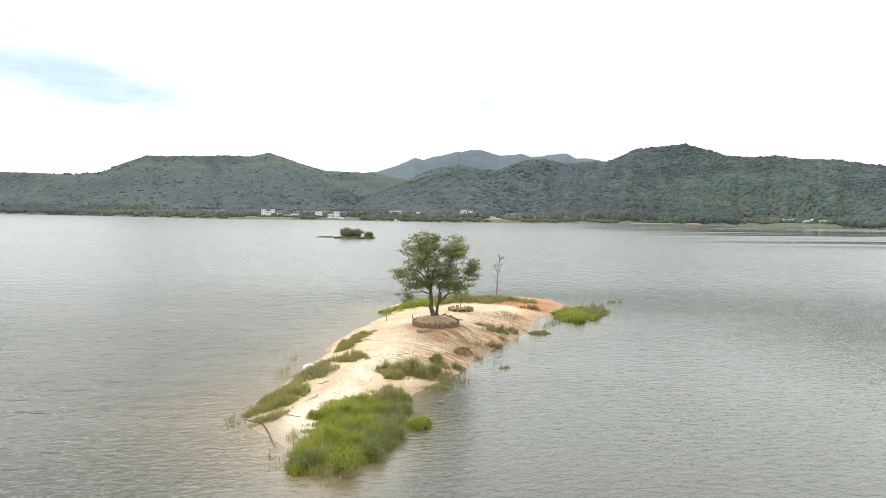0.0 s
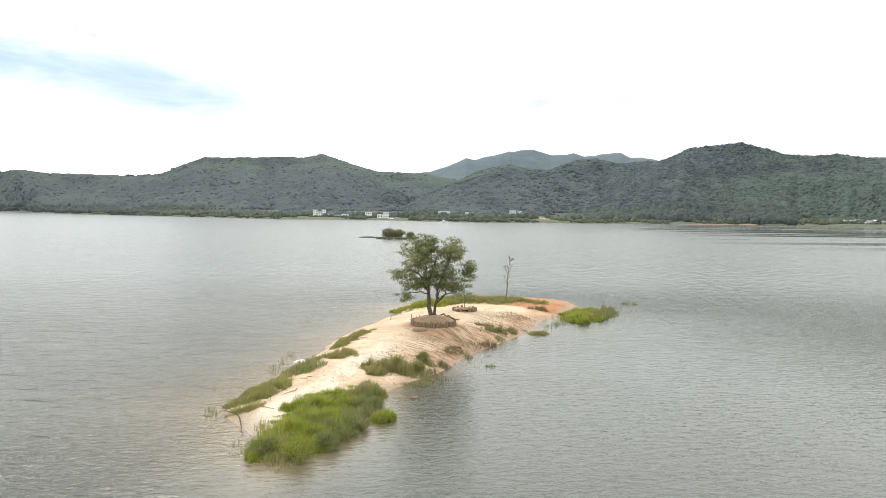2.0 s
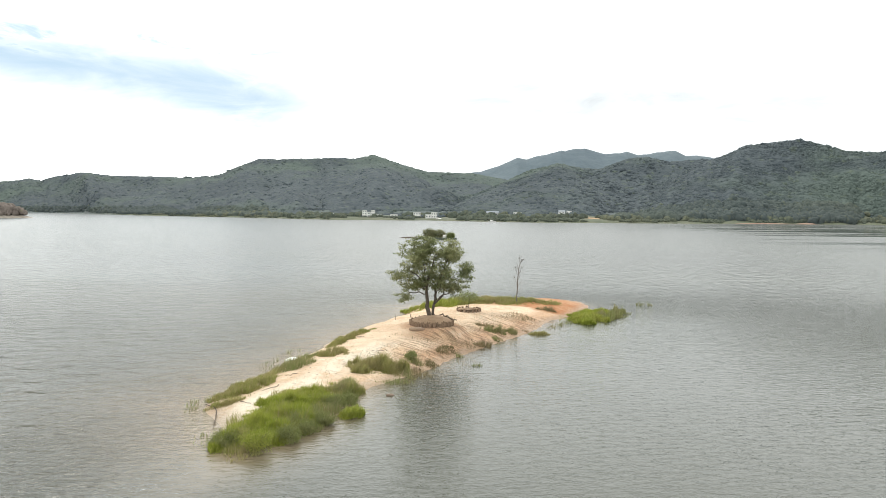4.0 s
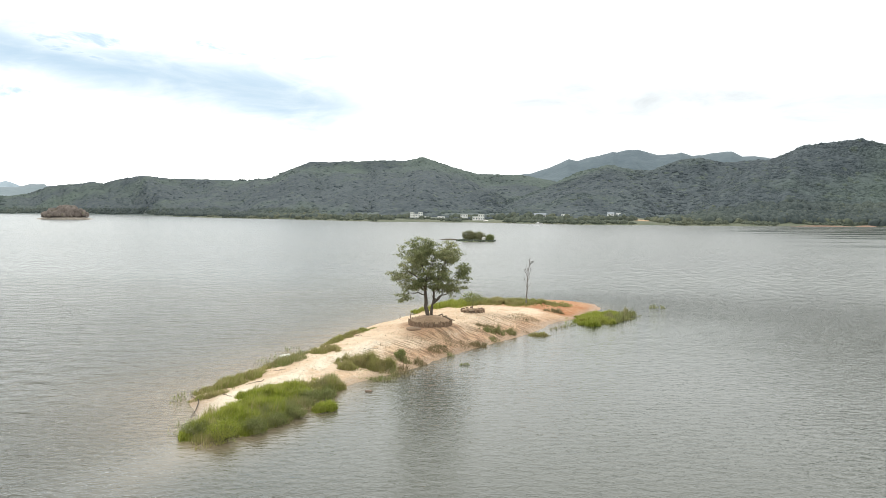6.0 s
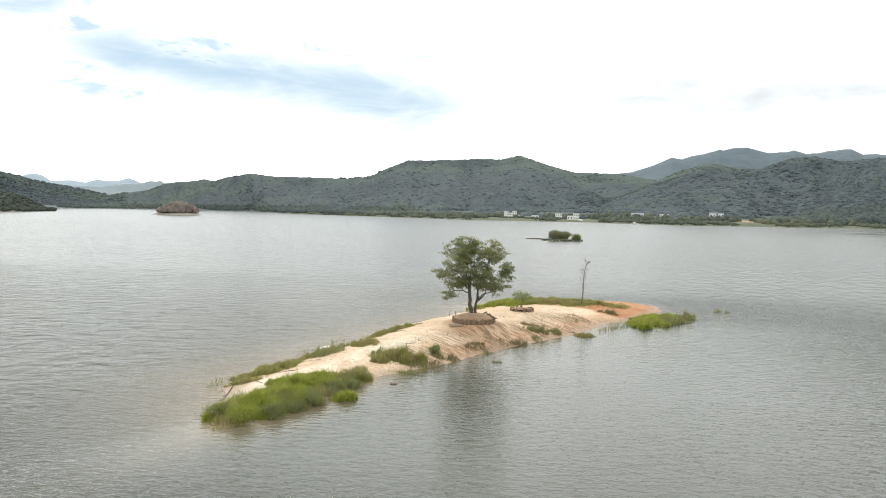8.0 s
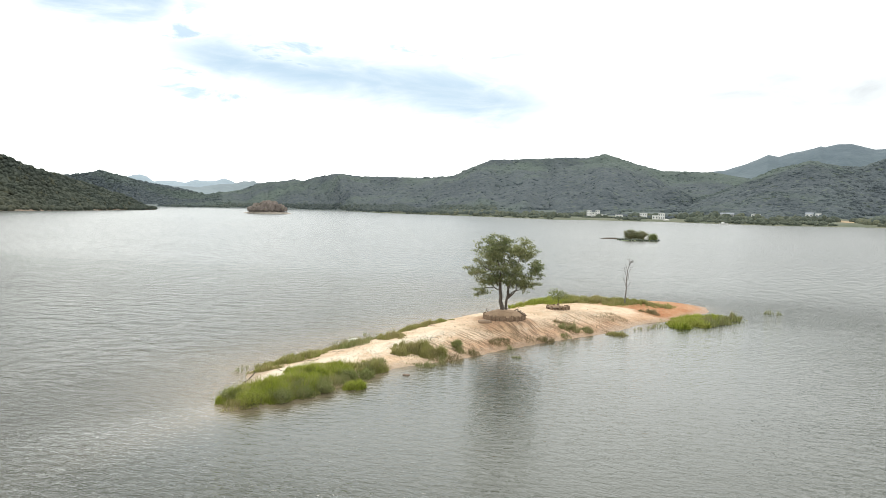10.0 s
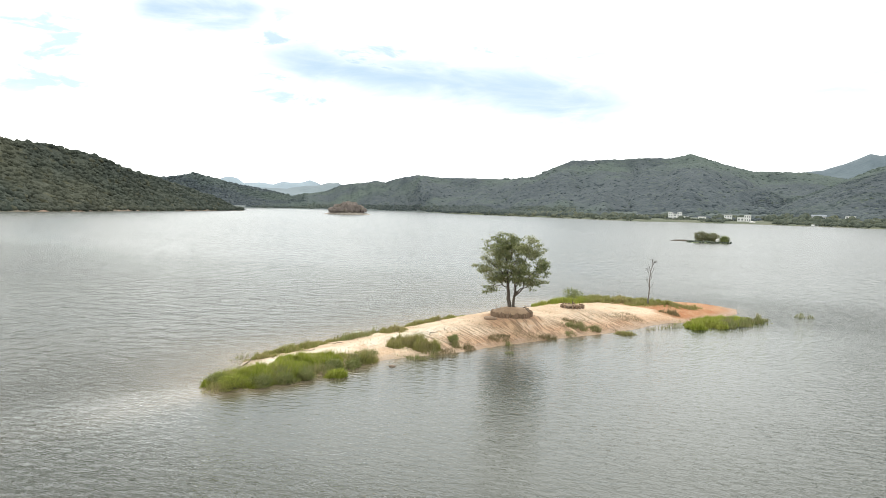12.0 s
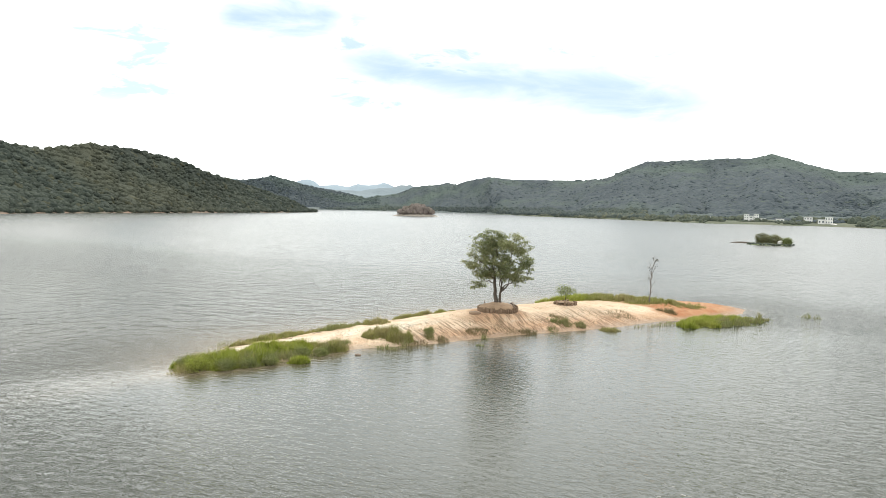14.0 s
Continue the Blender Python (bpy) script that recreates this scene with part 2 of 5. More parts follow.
def water_material():
    m, t, s = node_material("lake_water")
    shallow = m_layer(t, "shallow")
    calm = m_layer(t, "calm")
    silt = m_noise(t, 0.012, 3.0, 0.5, (1, 2.2, 1))
    col = m_mix(t, m_range(t, silt, 0.3, 0.7), (0.034, 0.038, 0.028, 1), (0.044, 0.048, 0.034, 1))
    col = m_mix(t, shallow, col, (0.36, 0.27, 0.175, 1))
    t.links.new(col, s.inputs["Base Color"])
    s.inputs["IOR"].default_value = 1.333
    lane = m_range(t, m_noise(t, 0.02, 4.0, 0.6, (0.12, 2.0, 1), 0.3), 0.47, 0.56)
    calm = m_math(t, "MAXIMUM", calm, m_math(t, "MULTIPLY", m_math(t, "MULTIPLY", lane, m_layer(t, "lane")), 0.97))
    choppy = m_range(t, m_layer(t, "open"), 0.12, 1.0, 0.14, 0.23)
    link_value(t, m_math(t, "MULTIPLY", choppy, m_range(t, calm, 0.0, 0.9, 1.0, 0.3)), s.inputs["Roughness"])
    swell = m_noise(t, 0.72, 2.0, 0.5, (0.65, 1.25, 1), 0.6, -0.25)
    waves = m_noise(t, 2.5, 3.0, 0.62, (0.65, 1.25, 1), 0.5, -0.2)
    chop = m_noise(t, 6.5, 2.0, 0.5, (0.6, 1.3, 1), 0.4, 0.15)
    roll = m_noise(t, 0.85, 1.0, 0.5, (0.9, 0.5, 1), 0.3, -0.12)
    fine_waves = m_math(t, "ADD", m_math(t, "MULTIPLY", waves, 0.44), m_math(t, "MULTIPLY", chop, 0.13))
    height = m_math(t, "ADD", m_math(t, "MULTIPLY", swell, m_math(t, "MULTIPLY", m_layer(t, "open"), m_range(t, m_layer(t, "far"), 0.0, 1.0, 1.4, 0.3))), m_math(t, "MULTIPLY", fine_waves, m_range(t, m_layer(t, "far"), 0.0, 1.0, 1.0, 0.3)))
    height = m_math(t, "ADD", height, m_math(t, "MULTIPLY", roll, m_math(t, "MULTIPLY", m_layer(t, "far"), 1.9)))
    patches = m_range(t, m_noise(t, 0.03, 4.0, 0.6, (0.45, 1.6, 1)), 0.38, 0.62, 0.78, 1.0)
    strength = m_math(t, "MULTIPLY", m_math(t, "MULTIPLY", patches, m_layer(t, "steep")), m_math(t, "SUBTRACT", 1.0, calm))
    t.links.new(m_bump(t, height, 0.50, strength), s.inputs["Normal"])
    return m


def forest_material(name, a, b, c, cell=4.6, relief=1.5):
    """A closed canopy: rounded crowns of a few metres, each a little different, over broad patches of other trees."""
    m, t, s = node_material(name)
    co = t.nodes.new("ShaderNodeTexCoord")
    warp = t.nodes.new("ShaderNodeMapping")
    warp.inputs[3].default_value = (1.0, 1.0, 0.7)
    t.links.new(co.outputs["Object"], warp.inputs[0])
    heads = t.nodes.new("ShaderNodeTexVoronoi")
    heads.inputs["Scale"].default_value = 1.0 / cell
    t.links.new(warp.outputs[0], heads.inputs[0])
    one = t.nodes.new("ShaderNodeSeparateColor")
    t.links.new(heads.outputs["Color"], one.inputs[0])
    col = m_mix(t, one.outputs[0], (*a, 1), (*b, 1))
    col = m_mix(t, m_range(t, m_noise(t, 0.0042, 5.0), 0.46, 0.66, 0, 0.8), col, (*c, 1))
    col = m_mix(t, m_range(t, m_noise(t, 0.011, 4.0, 0.6), 0.45, 0.70, 0, 0.7), col, (a[0] * 0.80, a[1] * 0.80, a[2] * 0.83, 1))
    col = m_mix(t, m_range(t, one.outputs[1], 0.86, 1.0, 0, 0.5), col, (c[0] * 1.2, c[1] * 1.12, c[2] * 0.95, 1))
    t.links.new(col, s.inputs["Base Color"])
    s.inputs["Roughness"].default_value = 0.9
    s.inputs["Specular IOR Level"].default_value = 0.1
    height = m_math(t, "SUBTRACT", m_math(t, "MULTIPLY", m_noise(t, 0.8, 3.0, 0.6), 0.5), heads.outputs["Distance"])
    t.links.new(m_bump(t, height, relief), s.inputs["Normal"])
    return m


M_SAND = sand_material()
M_WATER = water_material()
# M_FOREST, on the far hills, has haze painted in as a blue-grey cast
M_FOREST = forest_material("hazed_forest_leaves", (0.058, 0.073, 0.082), (0.080, 0.096, 0.104), (0.084, 0.110, 0.094), 5.0, 1.6)
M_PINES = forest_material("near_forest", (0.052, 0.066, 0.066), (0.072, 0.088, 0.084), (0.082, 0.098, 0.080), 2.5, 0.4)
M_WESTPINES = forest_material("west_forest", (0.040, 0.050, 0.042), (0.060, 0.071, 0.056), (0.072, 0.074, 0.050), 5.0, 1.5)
def land_material(name, low_a, low_b):
    """Woodland floor on the slopes, another soil along the lake."""
    m, t, s = node_material(name)
    # the slope floor carries the far forest's blue-grey haze tint in its colour
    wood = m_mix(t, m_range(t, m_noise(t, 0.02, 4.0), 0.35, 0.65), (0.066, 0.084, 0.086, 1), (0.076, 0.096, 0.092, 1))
    low = m_mix(t, m_range(t, m_noise(t, 0.03, 5.0, 0.6, (1, 2.5, 1)), 0.38, 0.62), (*low_a, 1), (*low_b, 1))
    bare = m_mix(t, m_range(t, m_noise(t, 0.09, 4.0), 0.4, 0.6), (0.30, 0.25, 0.12, 1), (0.36, 0.22, 0.13, 1))
    t.links.new(m_mix(t, m_layer(t, "bare"), m_mix(t, m_layer(t, "meadow"), wood, low), bare), s.inputs["Base Color"])
    s.inputs["Roughness"].default_value = 0.95
    t.links.new(m_bump(t, m_noise(t, 0.3, 4.0), 0.6), s.inputs["Normal"])
    return m


M_LAND = land_material("far_shore_land", (0.060, 0.076, 0.042), (0.094, 0.100, 0.060))
M_WESTLAND = land_material("west_shore_land", (0.20, 0.13, 0.09), (0.09, 0.085, 0.06))
M_ISLET = foliage("islet_leaves", (0.120, 0.145, 0.072), (0.215, 0.218, 0.105), (0.245, 0.225, 0.115))
M_SHORE = plain("shore_meadow", (0.115, 0.165, 0.06), (0.20, 0.205, 0.11), 0.012, 0.95, 0.4, 30.0)
# distance haze is put into these colours: each farther range paler and bluer
M_MOUNT = plain("hazed_far_mountain", (0.084, 0.114, 0.136), (0.102, 0.134, 0.152), 0.003, 1.0, 6.0, 12.0)
M_MOUNT1 = plain("hazed_middle_mountain", (0.150, 0.190, 0.212), (0.172, 0.212, 0.232), 0.003, 1.0, 5.0, 12.0)
M_MOUNT2 = plain("hazed_farthest_mountain", (0.245, 0.305, 0.350), (0.275, 0.335, 0.380), 0.003, 1.0, 4.0, 12.0)
M_BANK = plain("red_bank", (0.19, 0.11, 0.075), (0.26, 0.17, 0.12), 0.05, 0.95, 0.3, 20.0)
M_ROCK = plain("pale_rock", (0.36, 0.32, 0.27), (0.22, 0.19, 0.16), 0.25, 0.9, 0.4, 8.0)
M_BROWN = forest_material("brown_crowns", (0.145, 0.122, 0.108), (0.200, 0.170, 0.150), (0.125, 0.124, 0.092), 2.5, 0.4)
M_SHRUB = forest_material("shore_shrubs", (0.060, 0.074, 0.060), (0.092, 0.106, 0.078), (0.122, 0.126, 0.084), 1.5, 0.25)
M_BARK = plain("grey_brown_bark", (0.059, 0.046, 0.036), (0.105, 0.087, 0.068), 9.0, 0.95, 0.03, 6.0)
M_TWIG = plain("bare_pale_twig", (0.105, 0.092, 0.082), (0.20, 0.18, 0.16), 8.0, 0.9, 0.01, 6.0)
M_LOG = plain("weathered_log", (0.150, 0.096, 0.060), (0.280, 0.200, 0.138), 3.0, 0.95, 0.02, 8.0)
M_CUT = plain("cut_log_end", (0.33, 0.235, 0.15), (0.24, 0.16, 0.10), 10.0, 0.95, 0.01, 5.0)
M_MOUND = plain("planter_soil", (0.352, 0.244, 0.156), (0.244, 0.161, 0.098), 2.2, 0.97, 0.05, 12.0)
M_STONE = plain("flat_stone", (0.306, 0.225, 0.157), (0.230, 0.162, 0.111), 2.5, 0.95, 0.03, 8.0)
M_FOAM = plain("white_foam", (0.80, 0.79, 0.76), (0.66, 0.65, 0.61), 3.0, 0.7, 0.01, 8.0)
M_DRIFT = plain("driftwood", (0.12, 0.085, 0.06), (0.20, 0.15, 0.11), 6.0, 0.95, 0.02, 6.0)
M_LEAF = foliage("tree_leaves", (0.100, 0.132, 0.052), (0.240, 0.262, 0.115), (0.330, 0.330, 0.165), 0.45, 0.42)
M_SAPLEAF = foliage("sapling_leaves", (0.150, 0.185, 0.070), (0.235, 0.265, 0.105), None, 0.45)
M_LUSH = foliage("lush_grass", (0.150, 0.205, 0.022), (0.365, 0.405, 0.060), (0.385, 0.375, 0.110), 0.48)
M_SEDGE = foliage("grey_green_sedge", (0.158, 0.188, 0.063), (0.242, 0.263, 0.100), (0.318, 0.272, 0.146), 0.45)
M_OLIVE = foliage("olive_grass", (0.205, 0.222, 0.058), (0.320, 0.322, 0.105), (0.385, 0.318, 0.170), 0.46)
M_BUSH = foliage("bush_leaves", (0.135, 0.165, 0.050), (0.255, 0.280, 0.098), (0.300, 0.295, 0.130), 0.45)
M_DRY = foliage("dry_grass", (0.264, 0.192, 0.108), (0.336, 0.268, 0.152), (0.128, 0.132, 0.056), 0.3)
M_WALL = plain("white_render", (0.74, 0.74, 0.72), (0.66, 0.66, 0.64), 0.3, 0.85, 0.0)
M_GREYWALL = plain("grey_render", (0.45, 0.45, 0.44), (0.38, 0.38, 0.37), 0.3, 0.85, 0.0)
M_ROOF = plain("blue_grey_roof", (0.16, 0.19, 0.23), (0.22, 0.24, 0.26), 0.4, 0.7, 0.0)
M_PALEROOF = plain("pale_roof", (0.55, 0.55, 0.54), (0.46, 0.47, 0.47), 0.4, 0.7, 0.0)
M_PANE, _t, _s = node_material("window_glass")
_s.inputs["Base Color"].default_value, _s.inputs["Roughness"].default_value = (0.13, 0.15, 0.17, 1), 0.15
M_CONCRETE = plain("pale_concrete", (0.62, 0.60, 0.57), (0.50, 0.49, 0.46), 0.3, 0.9, 0.0)


# ---------------------------------------------------------------- the island's shape
# stations along the island: y, west shore, east shore, crest height
STATIONS = np.array([
    (27.8, -3.6, -3.4, 0.05), (28.8, -4.5, -2.7, 0.12), (30.4, -5.4, -2.0, 0.25), (33.0, -7.3, -1.5, 0.38),
    (35.0, -7.9, -1.6, 0.46), (38.0, -7.7, -0.9, 0.58), (41.0, -7.3, 0.7, 0.70), (44.0, -6.8, 1.7, 0.85),
    (48.0, -6.6, 3.2, 0.98), (51.0, -6.6, 4.2, 1.02), (55.0, -6.0, 6.1, 1.00), (58.0, -5.0, 7.0, 0.94),
    (60.5, -4.9, 7.5, 0.90), (62.4, -4.2, 8.3, 0.88), (64.4, -4.0, 9.4, 0.86), (67.0, -4.4, 10.6, 0.82), (70.0, -4.0, 11.6, 0.76),
    (73.0, -0.5, 12.2, 0.62), (76.0, 5.0, 11.6, 0.40), (77.6, 9.6, 9.8, 0.05)])


def ground_at(x, y):
    """Height of the island's ground, the share of rills and the inside distance."""
    x, y = np.asarray(x, float), np.asarray(y, float)
    st = STATIONS
    west = np.interp(y, st[:, 0], st[:, 1]) + 0.35 * fbm(y * 0.55, y * 0 + 3, 3, 5) + 0.10 * fbm(y * 2.3, y * 0 + 5, 2, 6)
    east = np.interp(y, st[:, 0], st[:, 2]) + 0.40 * fbm(y * 0.60, y * 0 + 9, 3, 8) + 0.16 * fbm(y * 2.1, y * 0 + 7, 2, 9)
    crest = np.interp(y, st[:, 0], st[:, 3])
    past = np.maximum(st[0, 0] - y, 0) + np.maximum(y - st[-1, 0], 0)
    dw, de = x - west, east - x
    d = np.minimum(dw, de) - past
    hw, he = crest * (1 - np.exp(-np.maximum(dw, 0) / 1.9)), 1.07 * crest * (1 - np.exp(-np.maximum(de, 0) / 2.8))
    h = np.where(d > 0, np.minimum(hw, he), np.maximum(0.22 * d, -2.5))
    # rills run down the eastern slope
    slope = smooth(de, 0.05, 0.6) * smooth(de, 5.0, 2.8) * smooth(y, 40.0, 43.0) * smooth(y, 64.0, 59.0)
    lines = vnoise((y * 0.86 + x * 0.5) * 3.1 + 0.5 * vnoise(x * 0.8, y * 0.8, 3), x * 0.18, 21)
    rill = slope
    level = smooth(np.hypot(x, y - 52.0), 3.0, 1.6)
    h = h * (1 - level) + 1.13 * level
    # a low knoll under the small log ring
    knoll = smooth(np.hypot(x - 1.5, y - 59.4), 3.6, 0.9)
    h = h * (1 - knoll) + np.maximum(h, 1.17) * knoll
    level = np.maximum(level, 0.7 * knoll)
    land = smooth(d, 0.0, 1.2) * (1 - 0.8 * level)
    h = h - 0.04 * slope * smooth(lines, 0.05, 0.55) + land * (0.06 * fbm(x * 0.45, y * 0.45, 3, 31) + 0.035 * fbm(x * 2.1, y * 2.1, 3, 41))
    return h, rill, d


def ground_z(x, y):
    return np.maximum(ground_at(x, y)[0], -0.02)


gx, gy = np.arange(-15.0, 21.0, 0.13), np.arange(22.0, 83.0, 0.13)
GX, GY = np.meshgrid(gx, gy)
gh, grill, gd = ground_at(GX, GY)
quads = grid_faces(len(gy), len(gx))
soil = mesh_from("island_ground", np.stack([GX, GY, gh], -1), quads[gh.ravel()[quads].max(1) > -0.7], M_SAND)
iron = smooth(np.hypot((GX - 9.2) * 0.62, (GY - 68.2) * 0.8) + 1.8 * fbm(GX * 0.5, GY * 0.6, 3, 55), 3.3, 1.7)
iron = np.maximum(iron, 0.55 * smooth(np.hypot(GX - 0.2, GY - 51.2) + 1.2 * fbm(GX * 0.7, GY * 0.7, 3, 57), 3.4, 1.2))
iron = np.maximum(iron, 0.45 * smooth(GX - np.interp(GY, STATIONS[:, 0], STATIONS[:, 2]) + 2.9, 0.0, 1.6) * smooth(GY, 40, 46))
iron = np.maximum(iron, 0.9 * smooth(GY - 0.25 * GX + 1.2 * fbm(GX * 0.5, GY * 0.5, 3, 59), 64.4, 66.4) * smooth(GX, 1.0, 4.5))
float_layer(soil, "iron", iron)
float_layer(soil, "damp", smooth(gh + 0.05 * fbm(GX * 1.5, GY * 1.5, 3, 61), 0.24 + 0.10 * smooth(GX, -2, 2), 0.03))
float_layer(soil, "rill", grill)
way = np.interp(GY, (30.0, 33.0, 36.0, 39.0, 42.0, 45.0, 48.0), (-6.0, -5.3, -4.4, -3.6, -2.7, -2.1, -1.8))
float_layer(soil, "trodden", smooth(np.abs(GX - way) + 0.7 * fbm(GX * 0.8, GY * 0.5, 3, 63), 1.45, 0.5) * smooth(GY, 48.5, 44.0))
tagged(new("island_ground", soil), "pale sandy island ground with eroded rills and red soil", "ground", kind="structure")

# the lake: one sheet to the horizon, finer round the island
wx = np.concatenate([[-4900, -3000, -1800, -1000, -600, -350, -200, -100, -60, -36], np.arange(-24, 28.1, 0.5),
                     [36, 60, 100, 160, 230, 300, 400, 600, 1000, 1800, 3000, 4900]])
wy = np.concatenate([[-4900, -2000, -800, -300, -120, -50, -20, 0], np.arange(8, 92, 0.5),
                     [104, 125, 150, 175, 200, 230, 260, 300, 350, 420, 500, 600, 800, 1200, 2000, 3300, 4950]])
WX, WY = np.meshgrid(wx, wy)
wh = ground_at(WX, WY)[0]
lake = mesh_from("lake_water", np.stack([WX, WY, WX * 0], -1), grid_faces(len(wy), len(wx)), M_WATER)
near = (WX > -24) & (WX < 28) & (WY > 8) & (WY < 92)
depth = np.clip(-wh, 0, 5)
shore_west = smooth(WX, 2.0, -4.0)
float_layer(lake, "shallow", np.where(near, np.exp(-depth / (0.22 + 0.55 * shore_west)) * (0.25 + 0.29 * shore_west), 0))
lee = smooth(WX - (WY - 44) * 0.32, -3.5, 2.5) * smooth(WY, 80, 60) * smooth(WX, 44, 16) * smooth(WY, 10, 26)
far_lane = smooth(WX, 40, 160) * smooth(WY, 150, 230) * smooth(WY, 640, 480)
float_layer(lake, "calm", 0.81 * lee)
float_layer(lake, "lane", far_lane)
float_layer(lake, "steep", (1.0 - 0.4 * smooth(WY, 250, 420)) * (1.0 - 0.56 * smooth(WY, 45, 110)))
float_layer(lake, "far", smooth(WY, 55, 120) + 0.5 * smooth(WX, -8, -20) * smooth(WY, 55, 30))
float_layer(lake, "open", 0.12 + 0.80 * np.maximum(smooth(WX - (WY - 40) * 0.35, -6.0, -14.0), smooth(WY, 70, 110)))
tagged(new("water", lake), "grey-green rippled lake water", "water", kind="structure")


# ---------------------------------------------------------------- hills and far shore
def azimuth_line(az, knots):
    k = np.array(knots, float).reshape(-1, 2)
    return np.interp(az, k[:, 0], k[:, 1])


SHORE_W = (-95, 470, -80, 480, -67, 541, -57, 700, -50, 900, -46.4, 1080)
SHORE_R = (-70, 1900, -46.6, 1900, -44, 2000, -40, 1900, -34, 1598, -29.5, 1120,
           -26, 1000, -21.6, 874, -15.6, 718, -7.3, 704, 0.4, 625, 11.7, 657, 17, 700, 22.2, 727, 25, 700, 31.5, 640, 40, 600, 60, 600)
# a ridge: distance by azimuth, height by azimuth, run of its front slope
RIDGES = {
    "main": ((-48, 2500, -40, 2250, -34, 1950, -28, 1750, -22, 1600, 0, 1550),
             (-48, 26, -43.4, 38, -42.3, 43, -40.5, 56, -39.4, 73, -38.4, 78, -37.5, 79, -36.6, 84, -35.9, 78, -35.1, 87, -33.4, 96, -31.6, 88, -29, 84, -26, 80, -24.4, 82, -22.8, 101,
              -21.3, 117, -17.7, 119, -15.8, 123, -14, 121, -12.7, 130, -11.6, 121, -9.8, 104, -8.3, 94, -4.8, 91, -1.3, 72, 3, 30, 8, 0), 620),
    "bumpy": ((-8, 1150, 20, 1200), (-9, 0, -4.8, 36, -3.1, 50, -0.5, 75, 1.7, 86, 3.5, 79, 4.8, 77, 6.9, 93, 8.2, 96, 9.9, 88, 12.5, 92, 16, 70, 20, 40), 430),
    "east": ((5, 980, 40, 1000), (7, 0, 10, 52, 12.5, 75, 13.7, 81, 15.3, 94, 17, 96, 18.6, 99, 20.1, 92, 21.5, 83, 23.6, 81, 24.7, 83, 26.1, 78,
             28.4, 77, 29.9, 72, 31.5, 68, 36, 60, 44, 20, 48, 0), 330),
    "west": ((-95, 640, -67, 720, -56, 880, -50, 1020, -46, 1100), (-95, 40, -80, 52, -72, 60, -67.6, 60, -65, 58, -62.1, 68, -59.1, 67, -56.2, 61,
             -54.8, 52, -52.6, 42, -50.9, 34, -48.3, 20, -46.7, 6, -46.2, -4), 240),
    "behind": ((-60, 2250, -44, 2300), (-60, 40, -55, 70, -53.4, 83, -52.7, 82, -51.8, 85, -50.7, 93, -50.2, 99, -49.5, 91, -48.7, 84, -47.9, 73, -46.6, 64, -44.9, 53, -43.4, 40, -41, 10), 300),
}


def land_height(az, r, west=False):
    """Height of the far land for azimuth (degrees) and distance."""
    inland = r - azimuth_line(az, SHORE_W if west else SHORE_R) - 12 * vnoise(az * 1.3, az * 0 + 2, 71)
    x, y = r * np.sin(np.radians(az)), r * np.cos(np.radians(az))
    h = np.where(inland < 0, inland * 0.04, 1.6 * smooth(inland, 0, 14) + np.maximum(inland, 0) * 0.014)
    for k, (name, (dist, top, run)) in enumerate(RIDGES.items()):
        if (name == "west") != west:
            continue
        rr, hh = azimuth_line(az, dist), azimuth_line(az, top) - 3.0
        gully = 0.62 * fbm(x / 230.0, y / 230.0, 2, 81 + k) + 0.75 * fbm(az * rr / 5200.0 + 0.0006 * r, r / 900.0 + k, 3, 181 + k)
        start = np.maximum(rr - run, r - inland + 10)
        s = (r - start) / np.maximum(rr - start, 40) + 0.42 * gully * (1 - smooth(r, rr - 90, rr)) * smooth(inland, 0, 160)
        front = np.clip(s, 0, 1) ** 1.15
        back = np.clip((r - rr) / (run * 1.2), 0, 1)
        front = front * (1 - smooth(az, 20.5, 24.5) * smooth(az, 33.5, 30.5) * smooth(inland, 190, 90))
        h = np.where(hh > 0, np.maximum(h, np.where(inland > 0, hh * front * (1 - back * back) * (1 + 0.05 * gully * (1 - front)), h)), h)
    return h


def crowns(name, az0, az1, r_from, r_to, count, size, material, label, seed, keep=None, flat=0.8, fine=False, west=False):
    """Woods as one mesh of many lumpy crowns standing on the far land."""
    rng = np.random.RandomState(seed)
    az = rng.uniform(az0, az1, count)
    u = rng.rand(count)
    lo, hi = r_from(az), r_to(az)
    r = lo + (hi - lo) * u
    x, y = r * np.sin(np.radians(az)), r * np.cos(np.radians(az))
    z = land_height(az, r, west)
    ok = z > 0.5
    if keep is not None:
        ok &= keep(x, y, az, r, z)
    x, y, z, r = x[ok], y[ok], z[ok], r[ok]
    return lumps(name, x, y, z, size * rng.uniform(0.65, 1.3, len(x)), material, label, seed, flat, 0.15, fine)


def lump_templates(seed, fine, kinds=6):
    rng = np.random.RandomState(seed)
    bm = bmesh.new()
    bmesh.ops.create_icosphere(bm, subdivisions=2 if fine else 1, radius=1.0)
    bmesh.ops.delete(bm, geom=[v for v in bm.verts if v.co.z < -0.6], context="VERTS")
    bm.verts.index_update()
    base = np.array([v.co[:] for v in bm.verts])
    faces = np.array([[v.index for v in f.verts] for f in bm.faces])
    bm.free()
    return [base * rng.uniform(0.72, 1.22, (len(base), 1)) for _ in range(kinds)], faces


